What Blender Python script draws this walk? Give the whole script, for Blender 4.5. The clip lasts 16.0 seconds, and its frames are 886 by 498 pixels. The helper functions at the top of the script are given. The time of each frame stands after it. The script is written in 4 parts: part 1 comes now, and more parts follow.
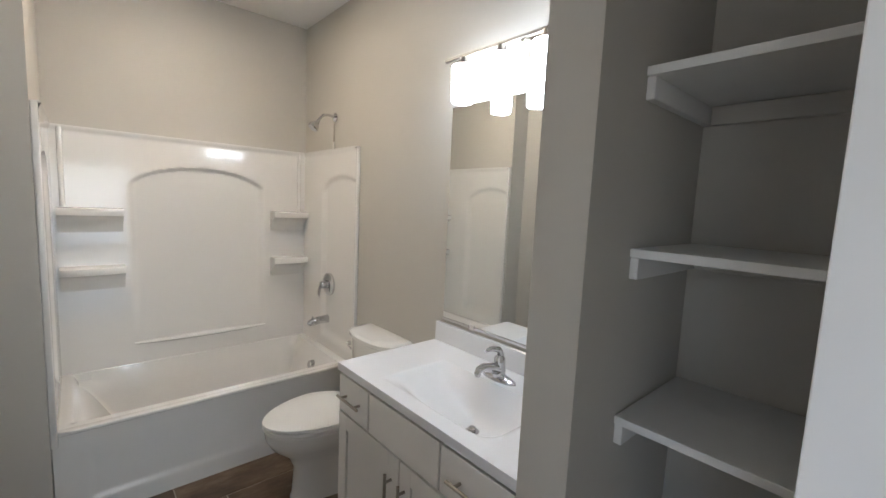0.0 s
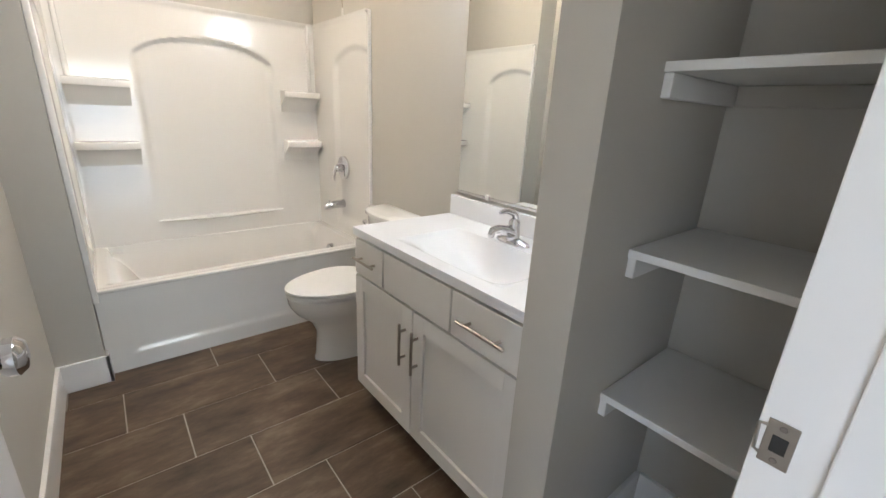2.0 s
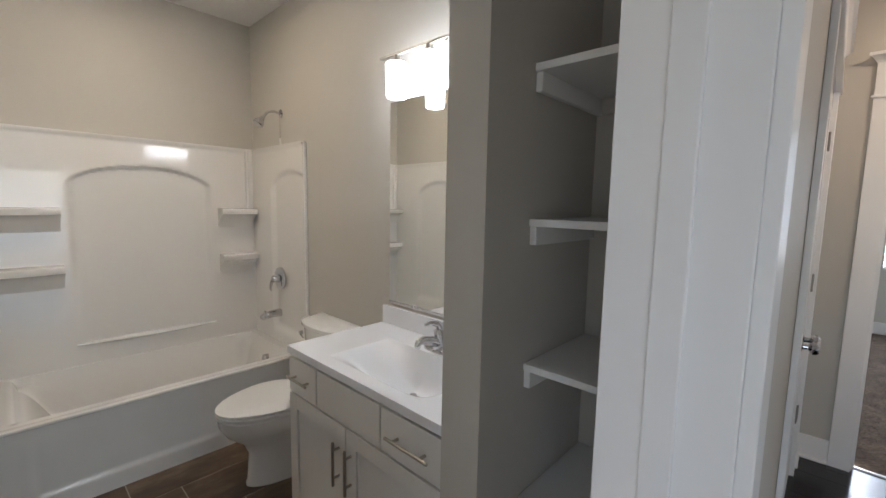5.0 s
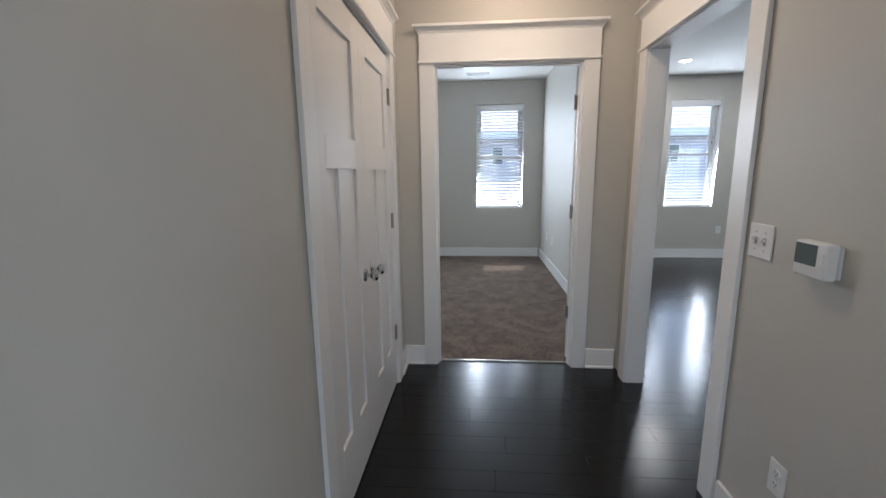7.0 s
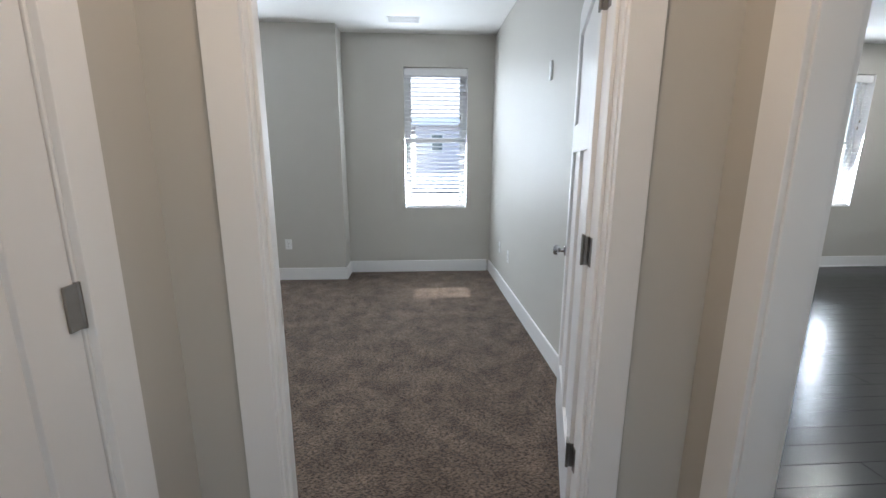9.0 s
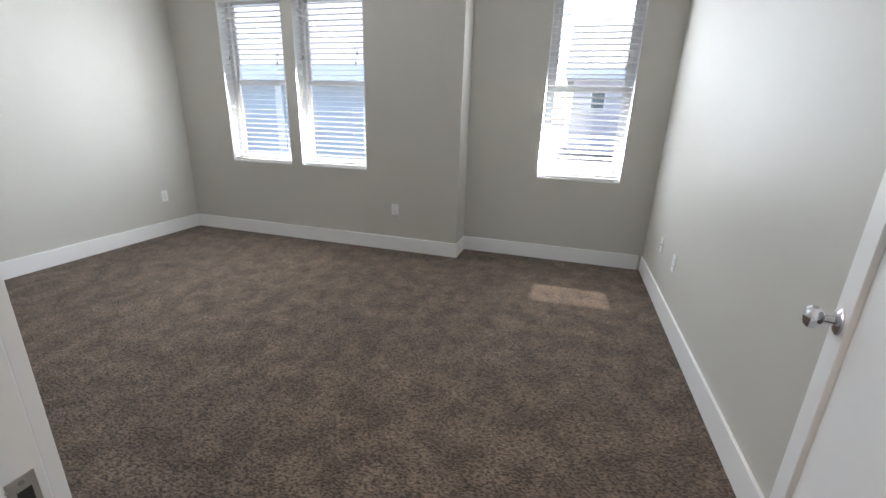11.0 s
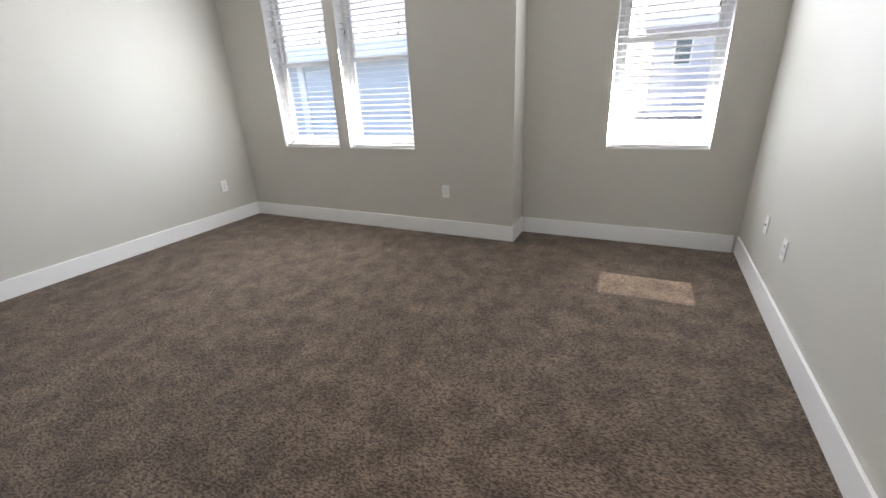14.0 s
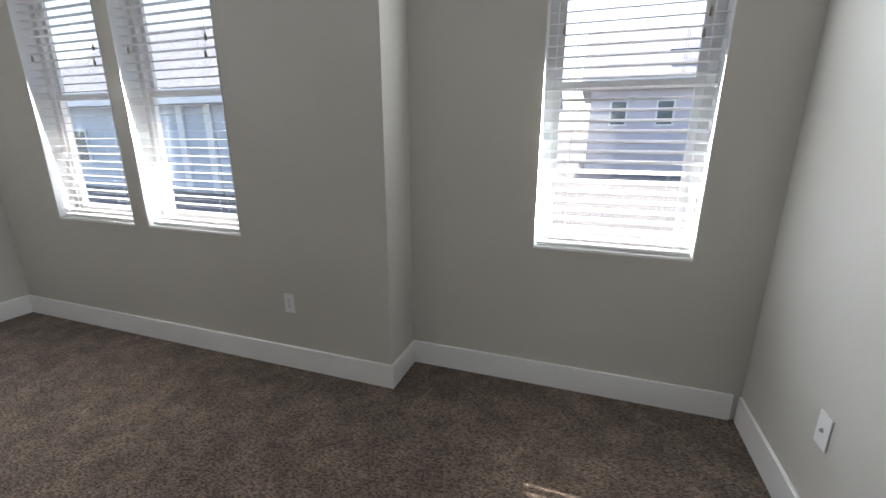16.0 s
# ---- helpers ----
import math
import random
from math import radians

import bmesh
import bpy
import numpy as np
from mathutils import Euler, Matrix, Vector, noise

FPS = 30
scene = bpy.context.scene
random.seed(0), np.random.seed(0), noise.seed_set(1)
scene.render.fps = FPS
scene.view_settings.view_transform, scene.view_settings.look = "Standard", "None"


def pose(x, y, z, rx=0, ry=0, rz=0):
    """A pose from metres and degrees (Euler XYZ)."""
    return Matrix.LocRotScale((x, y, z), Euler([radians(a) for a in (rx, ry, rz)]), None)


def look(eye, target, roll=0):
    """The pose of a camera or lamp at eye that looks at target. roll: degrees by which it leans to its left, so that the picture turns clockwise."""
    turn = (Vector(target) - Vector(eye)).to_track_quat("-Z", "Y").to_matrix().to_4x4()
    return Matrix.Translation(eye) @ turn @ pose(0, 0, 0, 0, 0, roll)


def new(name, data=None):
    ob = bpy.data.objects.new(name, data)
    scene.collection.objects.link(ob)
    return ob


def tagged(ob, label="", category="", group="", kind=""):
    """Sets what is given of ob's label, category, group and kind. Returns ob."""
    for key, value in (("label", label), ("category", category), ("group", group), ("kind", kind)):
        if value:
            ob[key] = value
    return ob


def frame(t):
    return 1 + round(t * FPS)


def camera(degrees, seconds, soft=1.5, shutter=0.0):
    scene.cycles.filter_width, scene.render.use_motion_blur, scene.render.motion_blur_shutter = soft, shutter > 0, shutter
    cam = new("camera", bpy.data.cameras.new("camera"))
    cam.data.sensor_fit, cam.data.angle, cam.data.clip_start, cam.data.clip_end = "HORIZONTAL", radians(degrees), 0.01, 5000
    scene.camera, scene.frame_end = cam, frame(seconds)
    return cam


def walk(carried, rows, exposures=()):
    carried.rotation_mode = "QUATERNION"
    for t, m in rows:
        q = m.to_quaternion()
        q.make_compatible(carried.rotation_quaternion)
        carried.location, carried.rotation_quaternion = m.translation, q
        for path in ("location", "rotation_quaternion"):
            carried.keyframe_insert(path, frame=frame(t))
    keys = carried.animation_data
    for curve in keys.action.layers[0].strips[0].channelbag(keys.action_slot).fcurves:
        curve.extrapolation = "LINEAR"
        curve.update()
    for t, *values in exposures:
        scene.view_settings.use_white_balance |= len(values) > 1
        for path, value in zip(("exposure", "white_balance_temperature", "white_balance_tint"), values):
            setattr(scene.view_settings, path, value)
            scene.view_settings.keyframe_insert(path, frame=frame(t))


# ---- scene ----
cam = camera(93.8, 16.0)
EXPOSURES = [(0.0, 2.2, 5900, 10), (1.0, 2.6, 5950, 10), (2.0, 2.75, 6050, 10), (3.0, 2.65, 6150, 11), (5.5, 1.85, 6000, 11), (6.5, 1.85, 5900, 10), (7.0, 1.88, 5800, 9), (8.2, 2.15, 5850, 9),
             (10.3, 1.8, 6250, 10), (11.0, 1.98, 6400, 11), (11.5, 1.95, 6500, 12), (12.5, 2.35, 6700, 13), (13.0, 2.48, 6700, 13), (13.5, 2.42, 6700, 13), (14.5, 1.85, 6500, 12), (15.0, 1.72, 6450, 12), (16.0, 1.55, 6450, 12)]
PATH = [
    (0, (0.056, 0.112, 1.5), (1.376, 1.599, 1.281), 2.6),
    (0.5, (0.066, 0.135, 1.444), (1.342, 1.635, 1.098), 2.9),
    (1, (0.079, 0.13, 1.399), (1.314, 1.627, 0.918), 3.0),
    (1.5, (0.101, 0.121, 1.318), (1.308, 1.602, 0.726), 2.9),
    (2, (0.079, 0.096, 1.301), (1.287, 1.561, 0.674), 2.8),
    (2.5, (0.074, 0.098, 1.316), (1.303, 1.564, 0.733), 2.7),
    (3, (0.083, 0.102, 1.383), (1.335, 1.587, 0.907), 2.6),
    (3.2, (0.08, 0.101, 1.416), (1.341, 1.595, 0.994), 2.5),
    (5.3, (0.032, -0.07, 1.454), (1.577, 1.191, 1.289), 0.8),
    (5.5, (0.067, -0.074, 1.45), (1.719, 1.041, 1.283), 0.2),
    (6, (0.124, -0.209, 1.442), (1.957, 0.564, 1.237), -0.4),
    (6.5, (0.211, -0.402, 1.413), (2.14, 0.046, 1.132), -0.8),
    (7, (0.412, -0.511, 1.368), (2.372, -0.354, 1.003), -0.7),
    (7.5, (0.806, -0.514, 1.356), (2.766, -0.567, 0.961), -1.0),
    (7.9, (1.151, -0.542, 1.358), (3.11, -0.659, 0.971), -1.3),
    (8, (1.241, -0.53, 1.345), (3.197, -0.675, 0.953), -1.0),
    (8.2, (1.42, -0.55, 1.35), (3.372, -0.716, 0.944), -0.8),
    (10.3, (2.908, -0.733, 1.359), (4.828, -0.538, 0.833), 3.5),
    (10.5, (2.969, -0.73, 1.35), (4.87, -0.433, 0.805), 3.3),
    (11, (3.079, -0.788, 1.32), (4.907, -0.256, 0.709), 1.9),
    (11.5, (3.176, -0.819, 1.308), (4.953, -0.265, 0.575), 0.6),
    (12, (3.29, -0.858, 1.285), (4.99, -0.254, 0.422), -0.8),
    (12.5, (3.293, -0.832, 1.236), (4.909, -0.048, 0.357), -1.8),
    (13, (3.27, -0.797, 1.269), (4.809, 0.162, 0.426), -2.4),
    (13.5, (3.304, -0.8, 1.289), (4.837, 0.224, 0.514), -2.4),
    (14, (3.421, -0.809, 1.314), (5.092, 0.016, 0.587), -2.7),
    (14.5, (3.716, -0.753, 1.338), (5.532, -0.279, 0.647), -2.6),
    (15, (4.117, -0.76, 1.324), (5.981, -0.459, 0.666), -2.0),
    (15.5, (4.561, -0.77, 1.324), (6.424, -0.38, 0.708), -0.4),
    (16, (4.985, -0.749, 1.354), (6.808, -0.121, 0.822), 0.1),
]
walk(cam, [(t, look(eye, target, roll)) for t, eye, target, roll in PATH], EXPOSURES)

# ---- world, sun, exposure ----
world = bpy.data.worlds.new("world")
scene.world = world
world.use_nodes = True
wn = world.node_tree.nodes
sky = wn.new("ShaderNodeTexSky")
sky.sky_type = 'NISHITA'
sky.sun_disc = False
sky.sun_elevation = radians(48)
sky.sun_rotation = radians(92)
wn["Background"].inputs["Strength"].default_value = 0.15
world.node_tree.links.new(sky.outputs[0], wn["Background"].inputs["Color"])

sun_data = bpy.data.lights.new("sun", 'SUN')
sun_data.energy, sun_data.angle, sun_data.color = 5.0, radians(0.5), (1.0, 0.95, 0.88)
sun = new("sun", sun_data)
sun.matrix_world = look((20, 0.5, 20), (20 - 1.0, 0.5 - 0.03, 20 - 1.12))


def sky_light(x, y0, y1, power, low=0.5):
    """Sky light that enters through one window opening, along its two sides."""
    for y, share in ((y0 + 0.012, low), (y1 - 0.012, 1 - low)):
        d = bpy.data.lights.new("window_light", 'AREA')
        d.shape, d.size, d.size_y, d.energy, d.color = 'RECTANGLE', 0.012, 1.50, power * share, (0.88, 0.945, 1.0)
        new("window_light", d).matrix_world = look((x + 0.006, y, 1.59), (x - 1, y, 1.50))


for y0, y1, p in ((1.937, 2.664, 8), (1.091, 1.817, 12.5)):
    sky_light(6.785, y0, y1, p, 0.95 if y0 > 1.5 else 0.5)
for y0, y1, p in ((-1.243, -0.515, 9.5), (-4.125, -3.40, 9), (-6.18, -5.455, 9)):
    sky_light(7.087, y0, y1, p, 0.15 if y1 > -1 else 0.5)

# fill lamp added at an unseen glazed door in the far south wall
d = bpy.data.lights.new("south_fill", 'AREA')
d.shape, d.size, d.size_y, d.energy, d.color = 'RECTANGLE', 2.0, 1.9, 9, (0.88, 0.95, 1.0)
new("south_fill", d).matrix_world = look((0.2, -6.985, 1.08), (0.2, 0, 1.08))

# fill lamp added unseen at the west end of the hall, brightens the linen nook
d = bpy.data.lights.new("hall_fill", 'AREA')
d.shape, d.size, d.size_y, d.energy, d.color = 'RECTANGLE', 1.0, 1.9, 2.4, (1.0, 0.92, 0.83)
new("hall_fill", d).matrix_world = look((-1.29, -0.775, 1.08), (3, -0.775, 1.08))


def can_lamp(x, y, power, color):
    """The light of one recessed ceiling lamp."""
    d = bpy.data.lights.new("can_lamp", 'AREA')
    d.shape, d.size, d.energy, d.color = 'DISK', 0.10, power, color
    new("can_lamp", d).matrix_world = look((x, y, 2.706), (x, y, 0))


can_lamp(2.60, -0.72, 2.8, (1.0, 0.74, 0.52))
can_lamp(6.22, -5.55, 4, (1.0, 0.94, 0.86))
can_lamp(6.22, -3.15, 4, (1.0, 0.94, 0.86))
can_lamp(0.52, 2.30, 2.5, (1.0, 0.80, 0.58))

# ---- materials ----
def material(name, color, rough=0.5, metal=0.0, spread=0.06, scale=3.0, bump=0.0, bump_scale=200.0, coat=0.0, detail=4.0, emit=0.0, emit_color=None):
    """A surface with variation at two scales and a fine relief."""
    m = bpy.data.materials.new(name)
    m.use_nodes = True
    nt = m.node_tree
    b = nt.nodes["Principled BSDF"]
    tc = nt.nodes.new("ShaderNodeTexCoord")
    n1 = nt.nodes.new("ShaderNodeTexNoise")
    n1.inputs["Scale"].default_value, n1.inputs["Detail"].default_value = scale, detail
    n2 = nt.nodes.new("ShaderNodeTexNoise")
    n2.inputs["Scale"].default_value = bump_scale
    nt.links.new(tc.outputs["Object"], n1.inputs["Vector"])
    nt.links.new(tc.outputs["Object"], n2.inputs["Vector"])
    ramp = nt.nodes.new("ShaderNodeValToRGB")
    ramp.color_ramp.elements[0].position, ramp.color_ramp.elements[1].position = 0.3, 0.7
    ramp.color_ramp.elements[0].color = (*[c * (1 - spread) for c in color], 1)
    ramp.color_ramp.elements[1].color = (*[min(1, c * (1 + spread)) for c in color], 1)
    nt.links.new(n1.outputs["Fac"], ramp.inputs["Fac"])
    nt.links.new(ramp.outputs["Color"], b.inputs["Base Color"])
    b.inputs["Roughness"].default_value, b.inputs["Metallic"].default_value = rough, metal
    b.inputs["Coat Weight"].default_value = coat
    if bump:
        bp = nt.nodes.new("ShaderNodeBump")
        bp.inputs["Strength"].default_value, bp.inputs["Distance"].default_value = bump, 0.002
        nt.links.new(n2.outputs["Fac"], bp.inputs["Height"])
        nt.links.new(bp.outputs["Normal"], b.inputs["Normal"])
    if emit:
        b.inputs["Emission Strength"].default_value = emit
        b.inputs["Emission Color"].default_value = (*(emit_color or color), 1)
    return m


PAINT = material("greige_wall_paint", (0.540, 0.520, 0.478), 0.50, spread=0.02, scale=1.2, bump=0.12, bump_scale=260)
CEIL = material("white_ceiling_paint", (0.84, 0.83, 0.81), 0.8, spread=0.015, bump=0.2, bump_scale=180)
TRIM = material("white_semigloss_trim", (0.84, 0.835, 0.83), 0.28, spread=0.012, scale=2.0, bump=0.06, bump_scale=90)
DOORW = material("white_door_paint", (0.80, 0.79, 0.785), 0.3, spread=0.012, scale=2.0, bump=0.12, bump_scale=110)
ACRYL = material("white_gloss_acrylic", (0.80, 0.79, 0.77), 0.12, spread=0.01, scale=1.0, coat=0.5, bump=0.03, bump_scale=7)
PORC = material("white_porcelain", (0.82, 0.82, 0.81), 0.08, spread=0.005, coat=0.6)
CAB = material("white_cabinet_lacquer", (0.78, 0.77, 0.75), 0.32, spread=0.012, scale=4)
MARB = material("white_cultured_marble", (0.80, 0.82, 0.86), 0.26, spread=0.015, scale=5, coat=0.1)
CHROME = material("polished_chrome", (0.62, 0.62, 0.64), 0.06, 1.0, spread=0.01)
NICKEL = material("brushed_nickel", (0.42, 0.39, 0.35), 0.3, 1.0, spread=0.05, scale=40)
HINGE = material("satin_nickel_hinge", (0.30, 0.28, 0.26), 0.35, 1.0, spread=0.05, scale=40)
DARK = material("dark_recess", (0.02, 0.02, 0.02), 0.6)
PLAST = material("white_plastic", (0.78, 0.78, 0.77), 0.35, spread=0.01)
VINYL = material("white_window_vinyl", (0.80, 0.80, 0.80), 0.35, spread=0.01)
SLAT = material("white_blind_slat", (0.82, 0.82, 0.82), 0.4, spread=0.01)
CORD = material("white_cord", (0.7, 0.69, 0.66), 0.8)
TASSEL = material("wooden_tassel", (0.35, 0.30, 0.24), 0.6)
LCD = material("grey_display", (0.10, 0.13, 0.13), 0.2)
SHELFW = material("white_shelf_paint", (0.76, 0.76, 0.75), 0.4, spread=0.02, bump=0.1, bump_scale=60)
GROUT = material("light_grey_grout", (0.42, 0.39, 0.35), 0.9, spread=0.1, scale=30)
STONE = material("white_quartz_top", (0.78, 0.78, 0.78), 0.2, spread=0.02)
SHADE = material("frosted_glass_lit", (0.9, 0.9, 0.88), 0.4, emit=4.4, emit_color=(0.95, 0.98, 1.0))
CANLED = material("lit_led_disc", (0.9, 0.9, 0.9), 0.5, emit=8.0, emit_color=(1.0, 0.93, 0.82))
CANWARM = material("lit_warm_disc", (0.9, 0.9, 0.9), 0.5, emit=8.0, emit_color=(1.0, 0.76, 0.52))
MIRROR = material("silvered_mirror", (0.86, 0.88, 0.87), 0.01, 1.0, spread=0.0)
SOLAR = material("dark_blue_panel", (0.03, 0.06, 0.14), 0.25)
SIDE_A = material("blue_grey_siding", (0.58, 0.62, 0.67), 0.7, spread=0.05, scale=2)
SIDE_B = material("mauve_grey_siding", (0.64, 0.60, 0.63), 0.7, spread=0.05, scale=2)
SHING = material("grey_roof_shingles", (0.36, 0.35, 0.35), 0.9, spread=0.35, scale=9, bump=0.5, bump_scale=30)
CONC = material("weathered_concrete", (0.13, 0.127, 0.123), 0.9, spread=0.12, scale=1.5, bump=0.3, bump_scale=40)


def glass_material():
    m = bpy.data.materials.new("window_glass")
    m.use_nodes = True
    nt = m.node_tree
    nt.nodes.clear()
    out = nt.nodes.new("ShaderNodeOutputMaterial")
    mix = nt.nodes.new("ShaderNodeMixShader")
    tr = nt.nodes.new("ShaderNodeBsdfTransparent")
    gl = nt.nodes.new("ShaderNodeBsdfGlossy")
    gl.inputs["Roughness"].default_value = 0.02
    mix.inputs[0].default_value = 0.06
    nt.links.new(tr.outputs[0], mix.inputs[1])
    nt.links.new(gl.outputs[0], mix.inputs[2])
    nt.links.new(mix.outputs[0], out.inputs[0])
    return m


GLASS = glass_material()


def tile_material():
    m = bpy.data.materials.new("brown_slate_look_tile")
    m.use_nodes = True
    nt = m.node_tree
    b = nt.nodes["Principled BSDF"]
    tc = nt.nodes.new("ShaderNodeTexCoord")
    oi = nt.nodes.new("ShaderNodeObjectInfo")
    add = nt.nodes.new("ShaderNodeVectorMath")
    add.operation = 'ADD'
    mul = nt.nodes.new("ShaderNodeMath")
    mul.operation, mul.inputs[1].default_value = 'MULTIPLY', 37.0
    nt.links.new(oi.outputs["Random"], mul.inputs[0])
    nt.links.new(tc.outputs["Object"], add.inputs[0])
    nt.links.new(mul.outputs[0], add.inputs[1])
    mp = nt.nodes.new("ShaderNodeMapping")
    mp.inputs["Scale"].default_value = (1.0, 2.6, 1.0)
    nt.links.new(add.outputs[0], mp.inputs["Vector"])
    n = nt.nodes.new("ShaderNodeTexNoise")
    n.inputs["Scale"].default_value, n.inputs["Detail"].default_value, n.inputs["Roughness"].default_value = 3.2, 9.0, 0.68
    nt.links.new(mp.outputs[0], n.inputs["Vector"])
    r = nt.nodes.new("ShaderNodeValToRGB")
    e = r.color_ramp.elements
    e[0].position, e[0].color = 0.30, (0.040, 0.028, 0.019, 1)
    e[1].position, e[1].color = 0.78, (0.27, 0.21, 0.155, 1)
    mid = e.new(0.52)
    mid.color = (0.120, 0.080, 0.052, 1)
    nt.links.new(n.outputs["Fac"], r.inputs["Fac"])
    nt.links.new(r.outputs["Color"], b.inputs["Base Color"])
    b.inputs["Roughness"].default_value = 0.42
    bp = nt.nodes.new("ShaderNodeBump")
    bp.inputs["Strength"].default_value, bp.inputs["Distance"].default_value = 0.3, 0.003
    nt.links.new(n.outputs["Fac"], bp.inputs["Height"])
    nt.links.new(bp.outputs["Normal"], b.inputs["Normal"])
    return m


TILE = tile_material()


def plank_material():
    m = bpy.data.materials.new("black_stained_plank")
    m.use_nodes = True
    nt = m.node_tree
    b = nt.nodes["Principled BSDF"]
    tc = nt.nodes.new("ShaderNodeTexCoord")
    oi = nt.nodes.new("ShaderNodeObjectInfo")
    geo = nt.nodes.new("ShaderNodeNewGeometry")
    both = nt.nodes.new("ShaderNodeMath")
    nt.links.new(oi.outputs["Random"], both.inputs[0])
    nt.links.new(geo.outputs["Random Per Island"], both.inputs[1])
    mp = nt.nodes.new("ShaderNodeMapping")
    mp.inputs["Scale"].default_value = (40, 2.5, 1)
    nt.links.new(tc.outputs["Object"], mp.inputs["Vector"])
    n = nt.nodes.new("ShaderNodeTexNoise")
    n.inputs["Scale"].default_value, n.inputs["Detail"].default_value = 1.0, 6
    nt.links.new(mp.outputs[0], n.inputs["Vector"])
    r = nt.nodes.new("ShaderNodeValToRGB")
    r.color_ramp.elements[0].color, r.color_ramp.elements[1].color = (0.003, 0.003, 0.0035, 1), (0.011, 0.0105, 0.011, 1)
    mx = nt.nodes.new("ShaderNodeMath")
    mx.operation = 'MULTIPLY'
    nt.links.new(n.outputs["Fac"], mx.inputs[0])
    nt.links.new(both.outputs[0], mx.inputs[1])
    nt.links.new(mx.outputs[0], r.inputs["Fac"])
    nt.links.new(r.outputs["Color"], b.inputs["Base Color"])
    rr = nt.nodes.new("ShaderNodeMapRange")
    rr.inputs["To Min"].default_value, rr.inputs["To Max"].default_value = 0.18, 0.27
    nt.links.new(n.outputs["Fac"], rr.inputs["Value"])
    nt.links.new(rr.outputs[0], b.inputs["Roughness"])
    b.inputs["Specular IOR Level"].default_value = 0.38
    bp = nt.nodes.new("ShaderNodeBump")
    bp.inputs["Strength"].default_value, bp.inputs["Distance"].default_value = 0.15, 0.001
    nt.links.new(n.outputs["Fac"], bp.inputs["Height"])
    nt.links.new(bp.outputs["Normal"], b.inputs["Normal"])
    return m


PLANK = plank_material()


def carpet_material():
    m = bpy.data.materials.new("taupe_cut_pile_carpet")
    m.use_nodes = True
    nt = m.node_tree
    b = nt.nodes["Principled BSDF"]
    tc = nt.nodes.new("ShaderNodeTexCoord")
    big = nt.nodes.new("ShaderNodeTexNoise")
    big.inputs["Scale"].default_value, big.inputs["Detail"].default_value, big.inputs["Distortion"].default_value = 6.5, 7, 0.3
    mp = nt.nodes.new("ShaderNodeMapping")
    mp.inputs["Scale"].default_value = (165, 72, 110)
    mp.inputs["Rotation"].default_value = (0, 0, 0.1)
    tuft = nt.nodes.new("ShaderNodeTexNoise")
    tuft.inputs["Scale"].default_value, tuft.inputs["Detail"].default_value = 1.0, 5
    fine = nt.nodes.new("ShaderNodeTexNoise")
    fine.inputs["Scale"].default_value, fine.inputs["Detail"].default_value = 420, 2
    for node in (big, mp, fine):
        nt.links.new(tc.outputs["Object"], node.inputs["Vector"])
    nt.links.new(mp.outputs[0], tuft.inputs["Vector"])
    r1 = nt.nodes.new("ShaderNodeValToRGB")
    e = r1.color_ramp.elements
    e[0].position, e[0].color = 0.38, (0.114, 0.081, 0.059, 1)
    e[1].position, e[1].color = 0.64, (0.194, 0.142, 0.106, 1)
    nt.links.new(big.outputs["Fac"], r1.inputs["Fac"])
    # streaky shading of the tufts, multiplied into the base colour
    r2 = nt.nodes.new("ShaderNodeValToRGB")
    e = r2.color_ramp.elements
    e[0].position, e[0].color = 0.37, (0.28, 0.27, 0.26, 1)
    e[1].position, e[1].color = 0.63, (1.62, 1.62, 1.62, 1)
    nt.links.new(tuft.outputs["Fac"], r2.inputs["Fac"])
    mul = nt.nodes.new("ShaderNodeMix")
    mul.data_type, mul.blend_type = 'RGBA', 'MULTIPLY'
    mul.inputs["Factor"].default_value = 1.0
    nt.links.new(r1.outputs["Color"], mul.inputs[6])
    nt.links.new(r2.outputs["Color"], mul.inputs[7])
    nt.links.new(mul.outputs[2], b.inputs["Base Color"])
    b.inputs["Roughness"].default_value = 0.95
    b.inputs["Specular IOR Level"].default_value = 0.1
    b.inputs["Sheen Weight"].default_value = 0.15
    ad = nt.nodes.new("ShaderNodeMath")
    nt.links.new(tuft.outputs["Fac"], ad.inputs[0])
    nt.links.new(fine.outputs["Fac"], ad.inputs[1])
    bp = nt.nodes.new("ShaderNodeBump")
    bp.inputs["Strength"].default_value, bp.inputs["Distance"].default_value = 0.9, 0.008
    nt.links.new(ad.outputs[0], bp.inputs["Height"])
    nt.links.new(bp.outputs["Normal"], b.inputs["Normal"])
    return m


CARPET = carpet_material()


# ---- mesh helpers ----
def box(bm, x0, x1, y0, y1, z0, z1, bev=0.0, seg=2):
    v = [bm.verts.new(p) for p in ((x0, y0, z0), (x1, y0, z0), (x1, y1, z0), (x0, y1, z0), (x0, y0, z1), (x1, y0, z1), (x1, y1, z1), (x0, y1, z1))]
    faces = [bm.faces.new([v[i] for i in q]) for q in ((3, 2, 1, 0), (4, 5, 6, 7), (0, 1, 5, 4), (1, 2, 6, 5), (2, 3, 7, 6), (3, 0, 4, 7))]
    if bev:
        bmesh.ops.bevel(bm, geom=list({e for f in faces for e in f.edges}), offset=bev, segments=seg, affect='EDGES', profile=0.5)
    return bm


def boxm(*a, **k):
    return box(bmesh.new(), *a, **k)


